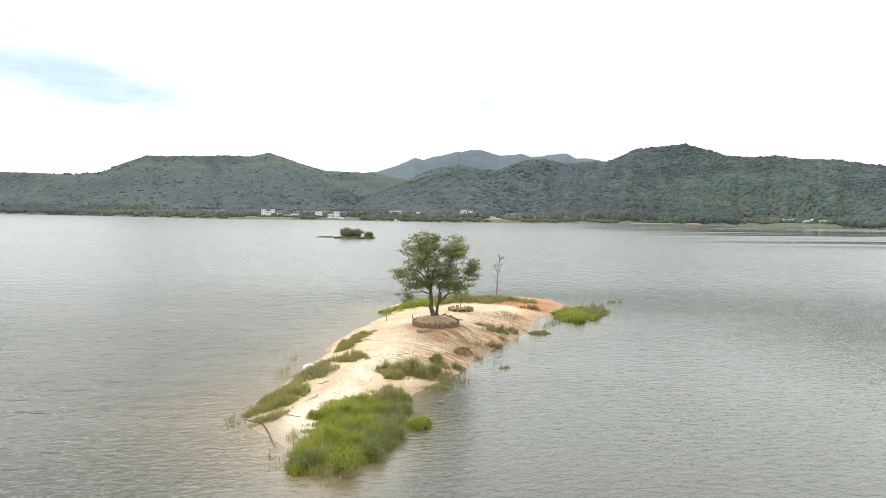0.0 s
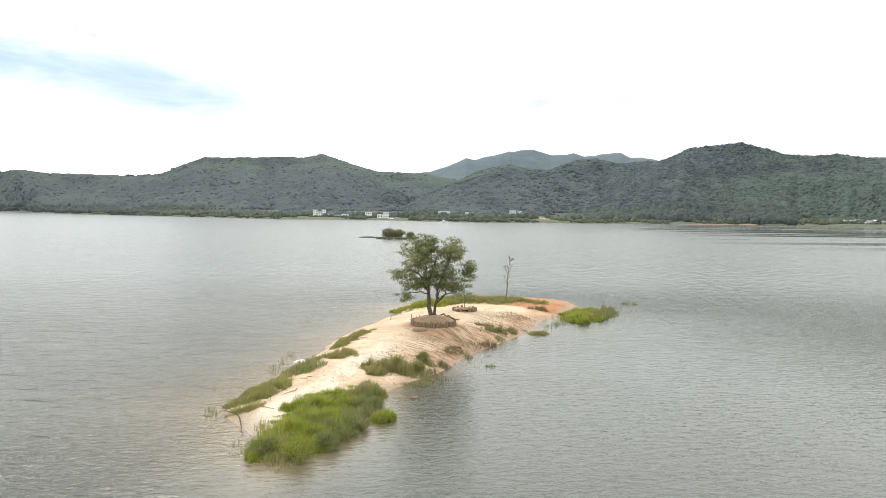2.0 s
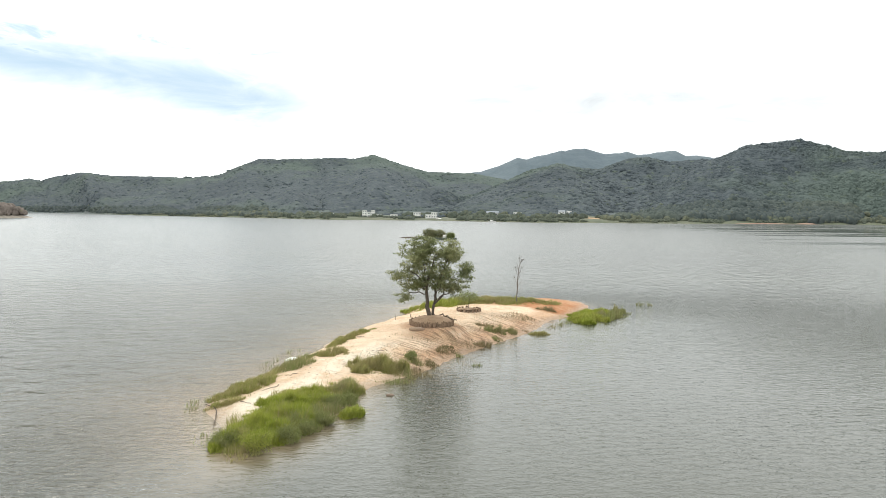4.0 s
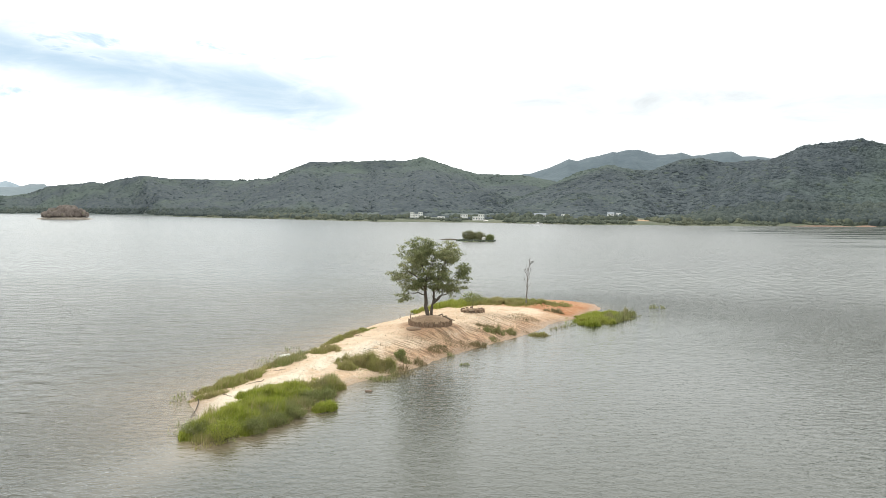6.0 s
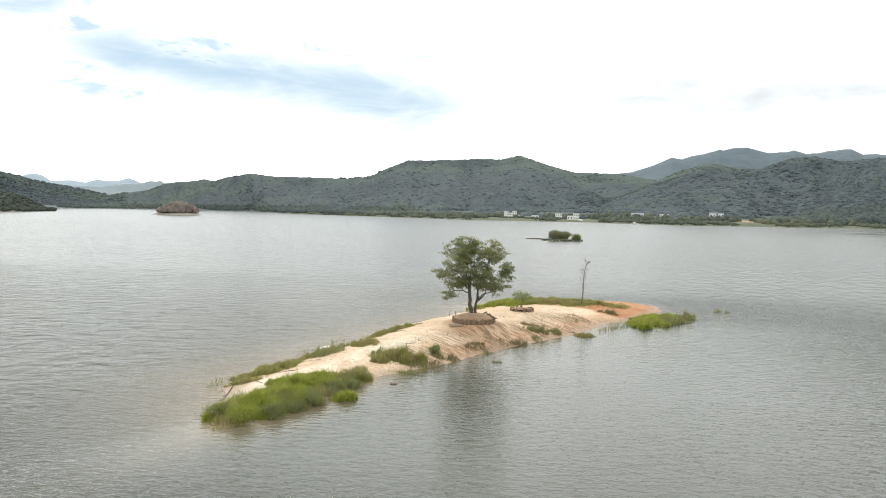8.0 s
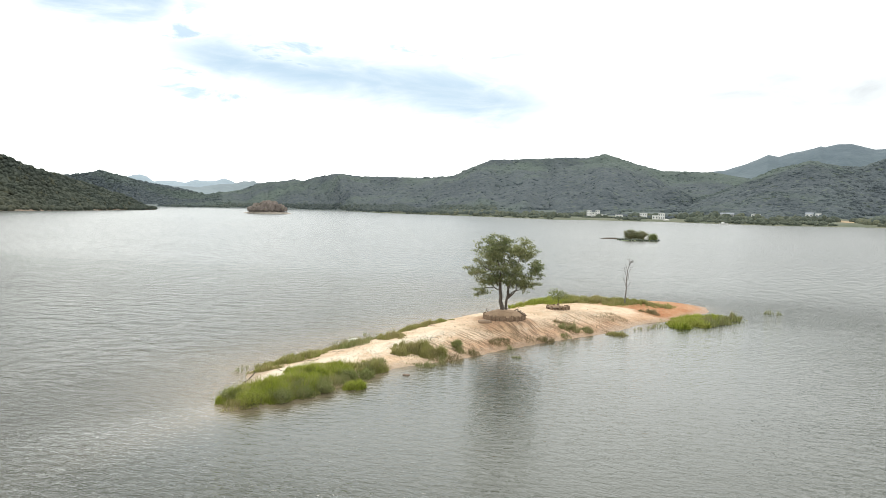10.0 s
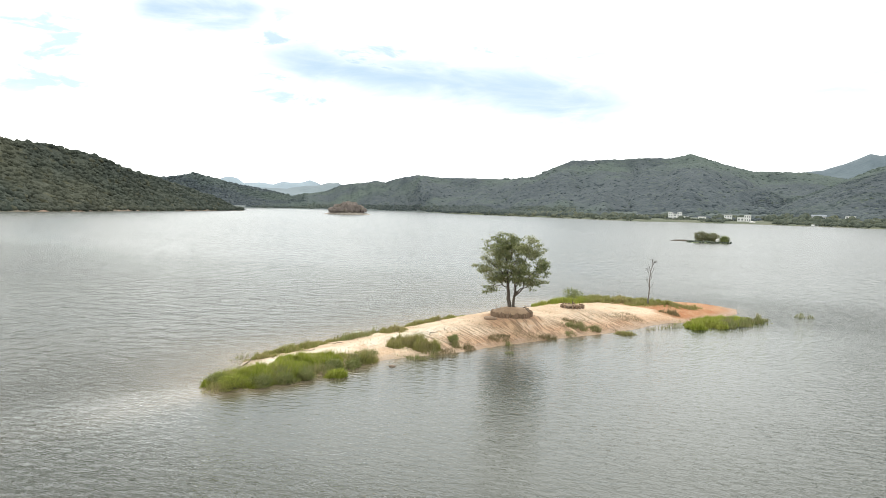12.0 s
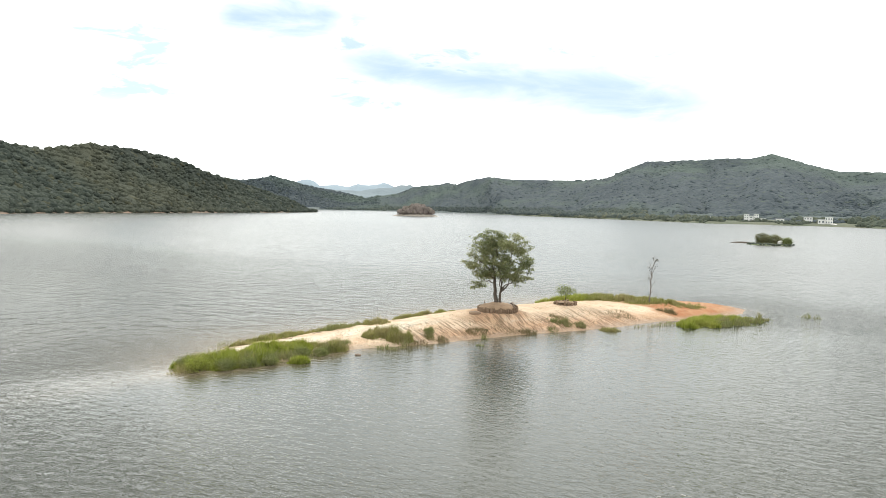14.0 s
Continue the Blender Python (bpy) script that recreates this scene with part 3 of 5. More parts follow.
def lumps(name, x, y, z, size, material, label, seed, flat=0.8, sink=0.15, fine=True):
    rng = np.random.RandomState(seed + 1)
    kinds, faces = lump_templates(seed, fine)
    n = len(x)
    pick, turn = rng.randint(0, len(kinds), n), rng.uniform(0, 6.28, n)
    base = np.stack(kinds)[pick]
    c, s = np.cos(turn)[:, None], np.sin(turn)[:, None]
    vx = (base[..., 0] * c - base[..., 1] * s) * size[:, None] * rng.uniform(0.55, 0.8, (n, 1)) + x[:, None]
    vy = (base[..., 0] * s + base[..., 1] * c) * size[:, None] * rng.uniform(0.55, 0.8, (n, 1)) + y[:, None]
    vz = (base[..., 2] + 0.5) * size[:, None] * flat * rng.uniform(0.5, 0.8, (n, 1)) + z[:, None] - sink * size[:, None]
    f = faces[None] + (np.arange(n) * base.shape[1])[:, None, None]
    me = mesh_from(name, np.stack([vx, vy, vz], -1), f.reshape(-1, 3), material)
    return tagged(new(name, me), label, "woods", kind="stuff")


def land_sheet(name, az0, az1, step, radii, material, label, west=False):
    A, K = np.meshgrid(np.arange(az0, az1 + step / 2, step), radii)
    lo = azimuth_line(A, SHORE_W if west else SHORE_R)
    R = lo - 30 + K
    Z = land_height(A, R, west)
    X, Y = R * np.sin(np.radians(A)), R * np.cos(np.radians(A))
    me = mesh_from(name, np.stack([X, Y, Z], -1), grid_faces(*A.shape)[:, ::-1], material)
    inland = R - lo
    float_layer(me, "meadow", smooth(inland, 190, 110) * smooth(Z, 16, 9) * (1.0 if west else smooth(A, -34, -29)))
    # a bare field above the shore
    field = np.hypot((X - 68) / 22, (Y - 738) / 34) + 0.4 * fbm(X / 14, Y / 14, 3, 131)
    float_layer(me, "bare", smooth(field, 1.0, 0.7))
    return tagged(new(name, me), label, "ground", kind="structure")


run = np.concatenate([np.arange(0, 60, 5), np.arange(60, 240, 12), np.arange(240, 1700, 22)])
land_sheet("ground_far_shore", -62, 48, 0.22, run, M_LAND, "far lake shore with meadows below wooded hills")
land_sheet("ground_west_shore", -92, -46.3, 0.22, run[run < 420], M_WESTLAND, "low red earth bank below a wooded hill", True)


def mountain(name, dist, top, material, label, seed):
    """A far range as a rough slope rising to its skyline and falling behind."""
    A, K = np.meshgrid(np.arange(top[0], top[-2], 0.10), np.linspace(0, 1, 30))
    h = azimuth_line(A, top)
    r = dist - 500 + 700 * K
    up = np.where(K < 0.71, (K / 0.71) ** 0.8, 1 - ((K - 0.71) / 0.29) ** 2 * 0.5)
    x, y = r * np.sin(np.radians(A)), r * np.cos(np.radians(A))
    z = h * up + 0.016 * dist * fbm(x / 420, y / 260, 4, seed) * (1 - smooth(K, 0.5, 0.7)) + 0.0011 * dist * fbm(x / 55, y / 55, 4, seed + 3)
    me = mesh_from(name, np.stack([x, y, z], -1), grid_faces(*A.shape)[:, ::-1], material)
    tagged(new(name, me), label, "mountains", kind="structure")


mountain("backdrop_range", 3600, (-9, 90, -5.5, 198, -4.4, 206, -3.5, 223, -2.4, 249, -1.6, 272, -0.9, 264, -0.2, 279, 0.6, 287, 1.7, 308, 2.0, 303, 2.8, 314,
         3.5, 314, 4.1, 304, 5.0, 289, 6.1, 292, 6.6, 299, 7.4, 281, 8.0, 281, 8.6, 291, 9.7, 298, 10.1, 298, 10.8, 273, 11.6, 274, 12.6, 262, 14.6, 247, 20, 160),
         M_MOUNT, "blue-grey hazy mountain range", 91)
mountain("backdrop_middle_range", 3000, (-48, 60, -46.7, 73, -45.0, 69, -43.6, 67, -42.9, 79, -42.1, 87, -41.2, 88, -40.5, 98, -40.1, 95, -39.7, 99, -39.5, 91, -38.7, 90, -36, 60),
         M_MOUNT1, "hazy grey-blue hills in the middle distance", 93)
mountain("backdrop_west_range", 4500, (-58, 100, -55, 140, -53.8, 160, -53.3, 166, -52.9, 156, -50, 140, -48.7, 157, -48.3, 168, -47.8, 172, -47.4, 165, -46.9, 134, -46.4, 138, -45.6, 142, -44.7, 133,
         -44.0, 150, -43.2, 143, -42.6, 149, -42.0, 163, -41.6, 153, -41.1, 134, -40.4, 141, -39.8, 132, -38.7, 120, -36, 60), M_MOUNT2, "distant mountains coloured pale blue for haze", 95)


def shore_plus(d):
    return lambda a: azimuth_line(a, SHORE_R) + d


# the plain by the water and a few clearings stay open
def wooded(x, y, az, r, z):
    return (np.hypot((x - 68) / 24, (y - 735) / 45) > 1) & (fbm(x / 32.0, y / 32.0, 3, 101) > -0.62) & ((z > 9) | (fbm(x / 50.0, y / 50.0, 3, 109) > 0.1))


def open_shore(x, y):
    """Keeps the lakeside house and its ramp clear."""
    return ~((x > -112) & (x < -70) & (y < 740))


def off_village(x, y, az, r, z):
    return ~((az > 22.6) & (az < 31.5) & (r < azimuth_line(az, SHORE_R) + 95))


def canopy(name, az0, az1, step, r_from, r_to, r_step, material, label, seed, keep=None, west=False):
    """The closed woods on a hill: one rough sheet over the tree tops, dipping into the ground at clearings."""
    A, K = np.meshgrid(np.arange(az0, az1 + step / 2, step), np.linspace(0, 1, int(max(r_to(np.arange(az0, az1)) - r_from(np.arange(az0, az1))) / r_step)))
    X0 = r_from(A)
    Rr = X0 + (r_to(A) - X0) * K
    Z = land_height(A, Rr, west)
    X, Y = Rr * np.sin(np.radians(A)), Rr * np.cos(np.radians(A))
    top = 1.6 + 1.8 * fbm(X / 18, Y / 18, 2, seed) + 1.8 * fbm(X / 5.5, Y / 5.5, 2, seed + 5)
    wood = smooth(Z, 1.0, 4.0) * smooth(K, 0.0, 0.02)
    if keep is not None:
        wood = wood * keep(X, Y, A, Rr, Z)
    me = mesh_from(name, np.stack([X, Y, Z - 3.0 + wood * (top + 3.0)], -1), grid_faces(*A.shape)[:, ::-1], material)
    return tagged(new(name, me), label, "woods", kind="stuff")


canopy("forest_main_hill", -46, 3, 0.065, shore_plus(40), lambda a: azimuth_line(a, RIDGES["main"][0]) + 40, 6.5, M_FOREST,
       "mixed forest on a distant hill, grey-green with painted haze", 201, wooded)
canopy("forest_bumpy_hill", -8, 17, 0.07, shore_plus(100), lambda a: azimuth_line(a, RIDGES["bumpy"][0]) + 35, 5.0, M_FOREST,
       "forest on a rounded hill, grey-green with painted haze", 211, wooded)
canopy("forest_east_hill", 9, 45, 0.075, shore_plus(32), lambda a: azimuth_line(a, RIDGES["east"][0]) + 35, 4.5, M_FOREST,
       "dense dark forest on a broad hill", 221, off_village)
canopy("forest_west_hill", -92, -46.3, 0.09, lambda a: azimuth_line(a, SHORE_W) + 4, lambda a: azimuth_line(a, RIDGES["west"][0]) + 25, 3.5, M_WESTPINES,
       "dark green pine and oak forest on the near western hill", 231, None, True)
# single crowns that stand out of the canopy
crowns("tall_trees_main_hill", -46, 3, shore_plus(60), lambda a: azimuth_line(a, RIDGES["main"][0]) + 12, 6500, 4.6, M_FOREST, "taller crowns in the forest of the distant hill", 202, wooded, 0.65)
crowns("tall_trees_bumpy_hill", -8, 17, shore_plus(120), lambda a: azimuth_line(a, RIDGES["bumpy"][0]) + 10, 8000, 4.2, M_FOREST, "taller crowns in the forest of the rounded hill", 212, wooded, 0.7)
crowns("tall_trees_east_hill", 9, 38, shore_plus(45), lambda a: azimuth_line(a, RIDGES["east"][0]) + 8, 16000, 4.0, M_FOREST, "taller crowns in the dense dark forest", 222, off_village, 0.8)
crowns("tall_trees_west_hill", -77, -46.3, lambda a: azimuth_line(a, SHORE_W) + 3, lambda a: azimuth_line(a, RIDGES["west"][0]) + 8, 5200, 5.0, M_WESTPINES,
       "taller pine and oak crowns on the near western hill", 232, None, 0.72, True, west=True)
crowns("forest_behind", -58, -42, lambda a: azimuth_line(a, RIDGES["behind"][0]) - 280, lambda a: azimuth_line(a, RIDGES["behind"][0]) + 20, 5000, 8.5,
       M_FOREST, "forest on a farther hill, grey-green with painted haze", 241)
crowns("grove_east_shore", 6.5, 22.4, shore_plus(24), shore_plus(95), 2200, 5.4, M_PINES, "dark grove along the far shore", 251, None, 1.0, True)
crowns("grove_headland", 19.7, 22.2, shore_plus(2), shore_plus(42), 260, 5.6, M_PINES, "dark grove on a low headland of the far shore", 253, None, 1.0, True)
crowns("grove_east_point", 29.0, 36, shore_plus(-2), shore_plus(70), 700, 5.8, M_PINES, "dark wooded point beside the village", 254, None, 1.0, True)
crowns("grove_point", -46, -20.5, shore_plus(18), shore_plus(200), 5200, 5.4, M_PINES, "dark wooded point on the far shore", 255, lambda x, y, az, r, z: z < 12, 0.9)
crowns("shore_shrubs", -30, 34, shore_plus(-1), shore_plus(45), 6000, 2.4, M_SHRUB, "light green shrubs along the far shore", 261,
       lambda x, y, az, r, z: open_shore(x, y) & (fbm(x / 30.0, y / 30.0, 3, 103) > -0.02 + 0.3 * ((az > 23) & (az < 30.8))), 0.8, True)
crowns("shore_trees", -24, 34, shore_plus(12), shore_plus(120), 1600, 4.8, M_SHRUB, "scattered trees between fields on the far shore", 271,
       lambda x, y, az, r, z: open_shore(x, y) & (fbm(x / 40.0, y / 40.0, 3, 107) > 0.02 + 0.6 * (z > 10)), 0.9, True)
crowns("skyline_trees", -26.6, -23.2, lambda a: azimuth_line(a, RIDGES["main"][0]) - 6, lambda a: azimuth_line(a, RIDGES["main"][0]) + 8, 44, 3.0,
       M_FOREST, "row of single trees along the saddle's skyline", 281, None, 1.5, True)


# ---------------------------------------------------------------- leaves, blades and trees
def leaf_mesh(name, centres, ways, length, width, material, seed):
    """Folded four-cornered leaves: centres, the way each points, and its size."""
    rng = np.random.RandomState(seed)
    n = len(centres)
    w = ways / (np.linalg.norm(ways, axis=1, keepdims=True) + 1e-9)
    side = np.cross(w, rng.normal(size=(n, 3)) * 0.5 + (0, 0, 1))
    side /= np.linalg.norm(side, axis=1, keepdims=True) + 1e-9
    up = np.cross(side, w)
    ln, wd = (length * rng.uniform(0.6, 1.3, n))[:, None], (width * rng.uniform(0.7, 1.25, n))[:, None]
    a, b = centres, centres + w * ln
    m = centres + w * ln * 0.45 - up * wd * 0.18
    v = np.stack([a, m + side * wd / 2 + up * wd * 0.2, b - up * ln * 0.15, m - side * wd / 2 + up * wd * 0.2], 1)
    f = np.array([[0, 1, 2], [0, 2, 3]])[None] + (np.arange(n) * 4)[:, None, None]
    return mesh_from(name, v, f.reshape(-1, 3), material, False)


def blades(name, x, y, z, height, width, material, label, seed, lean=0.35, group=""):
    """Grass as one mesh of bent, tapering blades."""
    rng = np.random.RandomState(seed)
    n = len(x)
    a, h = rng.uniform(0, 6.283, n), height * rng.uniform(0.55, 1.2, n)
    wd = width * rng.uniform(0.6, 1.3, n) / 2
    sx, sy = np.cos(a) * wd, np.sin(a) * wd
    b = rng.uniform(0, 6.283, n)
    tip = h * lean * np.abs(rng.normal(size=n))
    bx, by = np.cos(b) * tip + 0.10 * h, np.sin(b) * tip
    base, o = np.stack([x, y, z - 0.03], 1), np.zeros(n)
    s = np.stack([sx, sy, o], 1)
    mid = base + np.stack([bx * 0.3, by * 0.3, h * 0.58], 1)
    end = base + np.stack([bx, by, h * np.sqrt(np.clip(1 - (tip / h) ** 2 * 0.4, 0.3, 1))], 1)
    v = np.stack([base - s, base + s, mid - s * 0.8, mid + s * 0.8, end], 1)
    f = np.array([[0, 1, 3], [0, 3, 2], [2, 3, 4]])[None] + (np.arange(n) * 5)[:, None, None]
    me = mesh_from(name, v, f.reshape(-1, 3), material, False)
    return tagged(new(name, me), label, "grass", group, kind="stuff")


def in_patch(cx, cy, rx, ry, turn, n, seed, ragged=0.55):
    """Random places in a ragged, clumpy oval, with their share of full height."""
    rng = np.random.RandomState(seed)
    u, v = rng.uniform(-1.25, 1.25, (2, n * 2))
    x, y = u * rx, v * ry
    c, s = math.cos(radians(turn)), math.sin(radians(turn))
    X, Y = cx + x * c - y * s, cy + x * s + y * c
    q = np.hypot(u, v) + ragged * fbm(X * 0.9, Y * 0.9, 3, seed)
    tuft = fbm(X * 2.6, Y * 2.6, 3, seed + 40) - 0.30 * smooth(q, 0.35, 1.0)
    keep = (q < 1) & (tuft > -0.34) & (np.hypot(u, v) < 1.1) & (rng.rand(len(q)) < smooth(q, 1.02, 0.55) + 0.12)
    X, Y, q = X[keep][:n], Y[keep][:n], q[keep][:n]
    return X, Y, 0.25 + 0.75 * smooth(q, 1.0, 0.35)


def grass_patch(name, cx, cy, rx, ry, turn, density, height, material, label, seed, width=0.022, lean=0.35, ragged=0.9, mound=0.0, uneven=1.3):
    n = int(density * rx * ry * 3.1)
    x, y, tall = in_patch(cx, cy, rx, ry, turn, n, seed, ragged)
    z = np.maximum(ground_z(x, y), -0.02)
    tufts = 0.85 + uneven * fbm(x * 1.9, y * 1.9, 3, seed + 2)
    return blades(name, x, y, z, height * tall * tufts + mound * tall, width, material, label, seed, lean)


def bent(a, b, sag, rng, steps=5, crook=0.035):
    """A slightly crooked line from a to b."""
    a, b = np.array(a, float), np.array(b, float)
    s = np.linspace(0, 1, steps)[:, None]
    wobble = rng.normal(size=(steps, 3)) * np.linalg.norm(b - a) * crook
    wobble[0] = wobble[-1] = 0
    return a + (b - a) * s + np.array([0, 0, sag]) * (s * (1 - s)) * 4 + wobble


def grow(nodes, centres, rng, thick, sag):
    """Joins each leaf cluster to the nearest wood below it, nearest first. Returns the twigs."""
    pieces, wood = [], [np.array(p) for p in nodes]
    left = list(centres)
    left.sort(key=lambda c: min(np.linalg.norm(c - w) for w in wood))
    for c in left:
        w = np.array(wood)
        far = np.linalg.norm(w - c, axis=1) + 0.8 * np.maximum(w[:, 2] - c[2], 0)
        start = w[far.argmin()]
        line = bent(start, c, sag * rng.uniform(0.3, 1.0) * np.linalg.norm(c - start), rng)
        size = thick * (0.5 + 0.9 * np.linalg.norm(c - start))
        pieces.append((line, np.linspace(size, size * 0.35, len(line)), 5))
        wood += [line[2], line[-1]]
    return pieces


def oval_points(ovals, count, rng, shell=0.55, gap=0.17):
    """Points in a union of ovals (centre, radii), denser towards the outside."""
    weights = np.array([r[0] * r[1] * r[2] for _, r in ovals]) ** 0.85
    out = []
    while len(out) < count:
        c, r = ovals[rng.choice(len(ovals), p=weights / weights.sum())]
        d = rng.normal(size=3)
        d /= np.linalg.norm(d)
        p = np.array(c) + np.array(r) * d * rng.uniform(shell, 1.0)
        if not out or min(np.linalg.norm(p - q) for q in out) > gap:
            out.append(p)
    return np.array(out)


def leaves_round(centres, each, spread, flat, rng):
    n = len(centres) * each
    off = rng.normal(size=(n, 3)) * np.array([spread, spread, spread * flat])
    c = np.repeat(centres, each, 0) + off
    ways = off + rng.normal(size=(n, 3)) * spread * 0.8 + np.array([0, 0, -0.10])
    return c, ways


def main_tree():
    rng = np.random.RandomState(4)
    root = tagged(new("tree"), "twin-stemmed broadleaf tree with a loose round crown in a log ring", "tree")
    root.location = (0.0, 52.0, 1.5)
    stem = bent((-0.10, 0, -0.2), (-0.28, 0.05, 1.95), 0, rng, 7) + np.array([[0.05 * math.sin(k), 0, 0] for k in range(7)])
    twin = bent((0.15, 0.06, -0.2), (0.20, 0.10, 1.0), 0, rng, 5)
    child("trunk", tubes_mesh("trunk", [(stem, np.linspace(0.17, 0.105, 7), 10)], M_BARK), root)
    child("trunk", tubes_mesh("trunk", [(twin, np.linspace(0.125, 0.085, 5), 10)], M_BARK), root)
    top, fork, low = stem[-1], twin[-1], stem[5]
    limbs = [(top, (-0.75, 0.1, 4.9), 0.085), (top, (-1.6, -0.5, 3.6), 0.065), (top, (0.15, 0.9, 4.2), 0.065), (low, (-1.95, 0.2, 1.65), 0.05),
             (top, (0.35, -0.8, 4.4), 0.06), (fork, (1.15, 0.0, 4.4), 0.07), (fork, (1.95, -0.2, 2.25), 0.055), (fork, (1.9, 0.7, 3.3), 0.055),
             (fork, (0.9, -1.0, 2.8), 0.045), (low, (-1.0, 1.1, 3.0), 0.05), (fork, (0.55, 0.2, 3.0), 0.05)]
    nodes = [*stem[4:], *twin[3:]]
    for a, b, size in limbs:
        line = bent(a, b, 0.12, rng, 8)
        child("branch", tubes_mesh("branch", [(line, np.linspace(size, size * 0.3, 8), 7)], M_BARK), root)
        nodes += list(line[2:])
    ovals = [((-0.75, 0.0, 3.95), (1.40, 1.65, 1.45)), ((1.10, 0.1, 3.65), (1.45, 1.6, 1.40)), ((-1.85, -0.1, 2.85), (0.95, 1.1, 0.62)),
             ((-1.85, 0.1, 1.45), (0.90, 0.85, 0.45)), ((1.75, 0.0, 1.95), (0.90, 1.0, 0.48)), ((0.15, 0.0, 2.60), (1.5, 1.3, 0.55)),
             ((2.15, 0.1, 3.15), (0.85, 1.0, 0.75)), ((-0.35, 0.0, 4.70), (0.95, 1.2, 0.90)), ((1.15, 0.0, 4.45), (0.80, 1.1, 0.80)),
             ((-0.9, 0.0, 2.2), (1.1, 1.0, 0.40)), ((0.9, 0.0, 2.2), (1.0, 1.0, 0.40))]
    centres = oval_points(ovals, 760, rng, 0.22, 0.15) * np.array([1.04, 1.26, 1.06])
    # the foliage gathers in flat sprays with gaps between them
    spray = np.array([fbm(c[0] * 1.15 + 7, c[2] * 2.0 + c[1] * 0.8, 2, 307) + 0.5 * fbm(c[0] * 2.6, c[1] * 2.6 + c[2] * 3.4, 2, 311) for c in centres])
    centres = centres[spray > -0.035]
    tagged(child("twigs", tubes_mesh("twigs", grow(nodes, centres, rng, 0.011, 0.05), M_BARK), root), kind="stuff")
    c, w = leaves_round(centres, 40, 0.13, 0.40, rng)
    tagged(child("crown", leaf_mesh("crown", c, w, 0.145, 0.075, M_LEAF, 5), root), "grey-green leaves in loose clusters", kind="stuff")


def log_meshes(kinds, radius, height, seed):
    """A few rough stakes with worn tops."""
    rng, out = np.random.RandomState(seed), []
    for _ in range(kinds):
        bm = bmesh.new()
        r, h = radius * rng.uniform(0.85, 1.1), height * rng.uniform(0.85, 1.15)
        rings = [(-0.25, 1.05), (0.3 * h, 1.0), (h - 0.02, 0.96), (h, 0.86)]
        ang = [k * math.tau / 8 for k in range(8)]
        lump = rng.uniform(0.9, 1.1, 8)
        vs = [[bm.verts.new((r * q * lump[k] * math.cos(a), r * q * lump[k] * math.sin(a), z)) for k, a in enumerate(ang)] for z, q in rings]
        for low, up in zip(vs, vs[1:]):
            for k in range(8):
                bm.faces.new((low[k], low[(k + 1) % 8], up[(k + 1) % 8], up[k]))
        bm.faces.new(vs[-1]).material_index = 1
        me = bpy.data.meshes.new("log")
        bm.to_mesh(me)
        bm.free()
        me.materials.append(M_LOG)
        me.materials.append(M_CUT)
        out.append(me)
    return out


def soil_mound(radius, rise, edge, seed):
    """A low heap of earth, as a disc mesh rising to the middle."""
    rr, aa = np.linspace(0, 1, 16), np.linspace(0, math.tau, 49)[:-1]
    R, A = np.meshgrid(rr, aa, indexing="ij")
    x, y = R * radius * np.cos(A), R * radius * np.sin(A)
    z = edge + rise * (1 - R**2) ** 0.8 + 0.05 * fbm(x * 2.2 + 5, y * 2.2, 3, seed)
    n, f = len(aa), []
    for i in range(len(rr) - 1):
        for j in range(n):
            f.append((i * n + j, (i + 1) * n + j, (i + 1) * n + (j + 1) % n, i * n + (j + 1) % n))
    return mesh_from("soil_mound", np.stack([x, y, z], -1), f, M_MOUND)


def log_ring(name, cx, cy, radius, count, stake, height, rise, label, uneven, seed):
    rng = np.random.RandomState(seed)
    z0 = float(ground_z(cx, cy))
    root = tagged(new(name), label, "planter")
    root.location = (cx, cy, z0)
    kinds = log_meshes(6, stake, height, seed)
    for k in range(count):
        a = math.tau * k / count + rng.uniform(-0.02, 0.02)
        r = radius * (1 + 0.02 * math.sin(3 * a + 1))
        x, y = r * math.cos(a), r * math.sin(a)
        ob = child("log", kinds[rng.randint(6)], root)
        dz = float(ground_z(cx + x, cy + y)) - z0
        ob.matrix_basis = pose(x, y, dz + rng.uniform(-uneven, uneven), rng.uniform(-5, 5), rng.uniform(-5, 5), rng.uniform(0, 360))
    child("soil_mound", soil_mound(radius - stake * 0.6, rise, height * 0.72, seed), root, "heaped brown earth")
    return root


main_tree()
log_ring("tree_planter", 0.06, 52.0, 1.50, 88, 0.050, 0.34, 0.40, "ring of upright wooden stakes holding earth round the tree", 0.045, 12)
log_ring("small_planter", 1.95, 59.15, 0.88, 17, 0.095, 0.22, 0.08, "small ring of uneven log stumps round a sapling", 0.11, 13)


def sapling():
    rng = np.random.RandomState(21)
    root = tagged(new("sapling"), "young leafy sapling in the small log ring", "tree")
    root.location = (1.98, 59.2, float(ground_z(1.98, 59.2)) + 0.2)
    stem = bent((0, 0, -0.1), (0.03, 0, 0.95), 0, rng, 5)
    child("trunk", tubes_mesh("trunk", [(stem, np.linspace(0.03, 0.012, 5), 6)], M_BARK), root)
    tips = oval_points([((0, 0, 1.0), (0.80, 0.74, 0.42))], 30, rng, 0.5)
    child("branches", tubes_mesh("branches", grow(list(stem[2:]), tips, rng, 0.010, 0.03), M_BARK), root)
    c, w = leaves_round(tips, 18, 0.12, 0.6, rng)
    tagged(child("crown", leaf_mesh("crown", c, w, 0.17, 0.07, M_SAPLEAF, 22), root), kind="stuff")


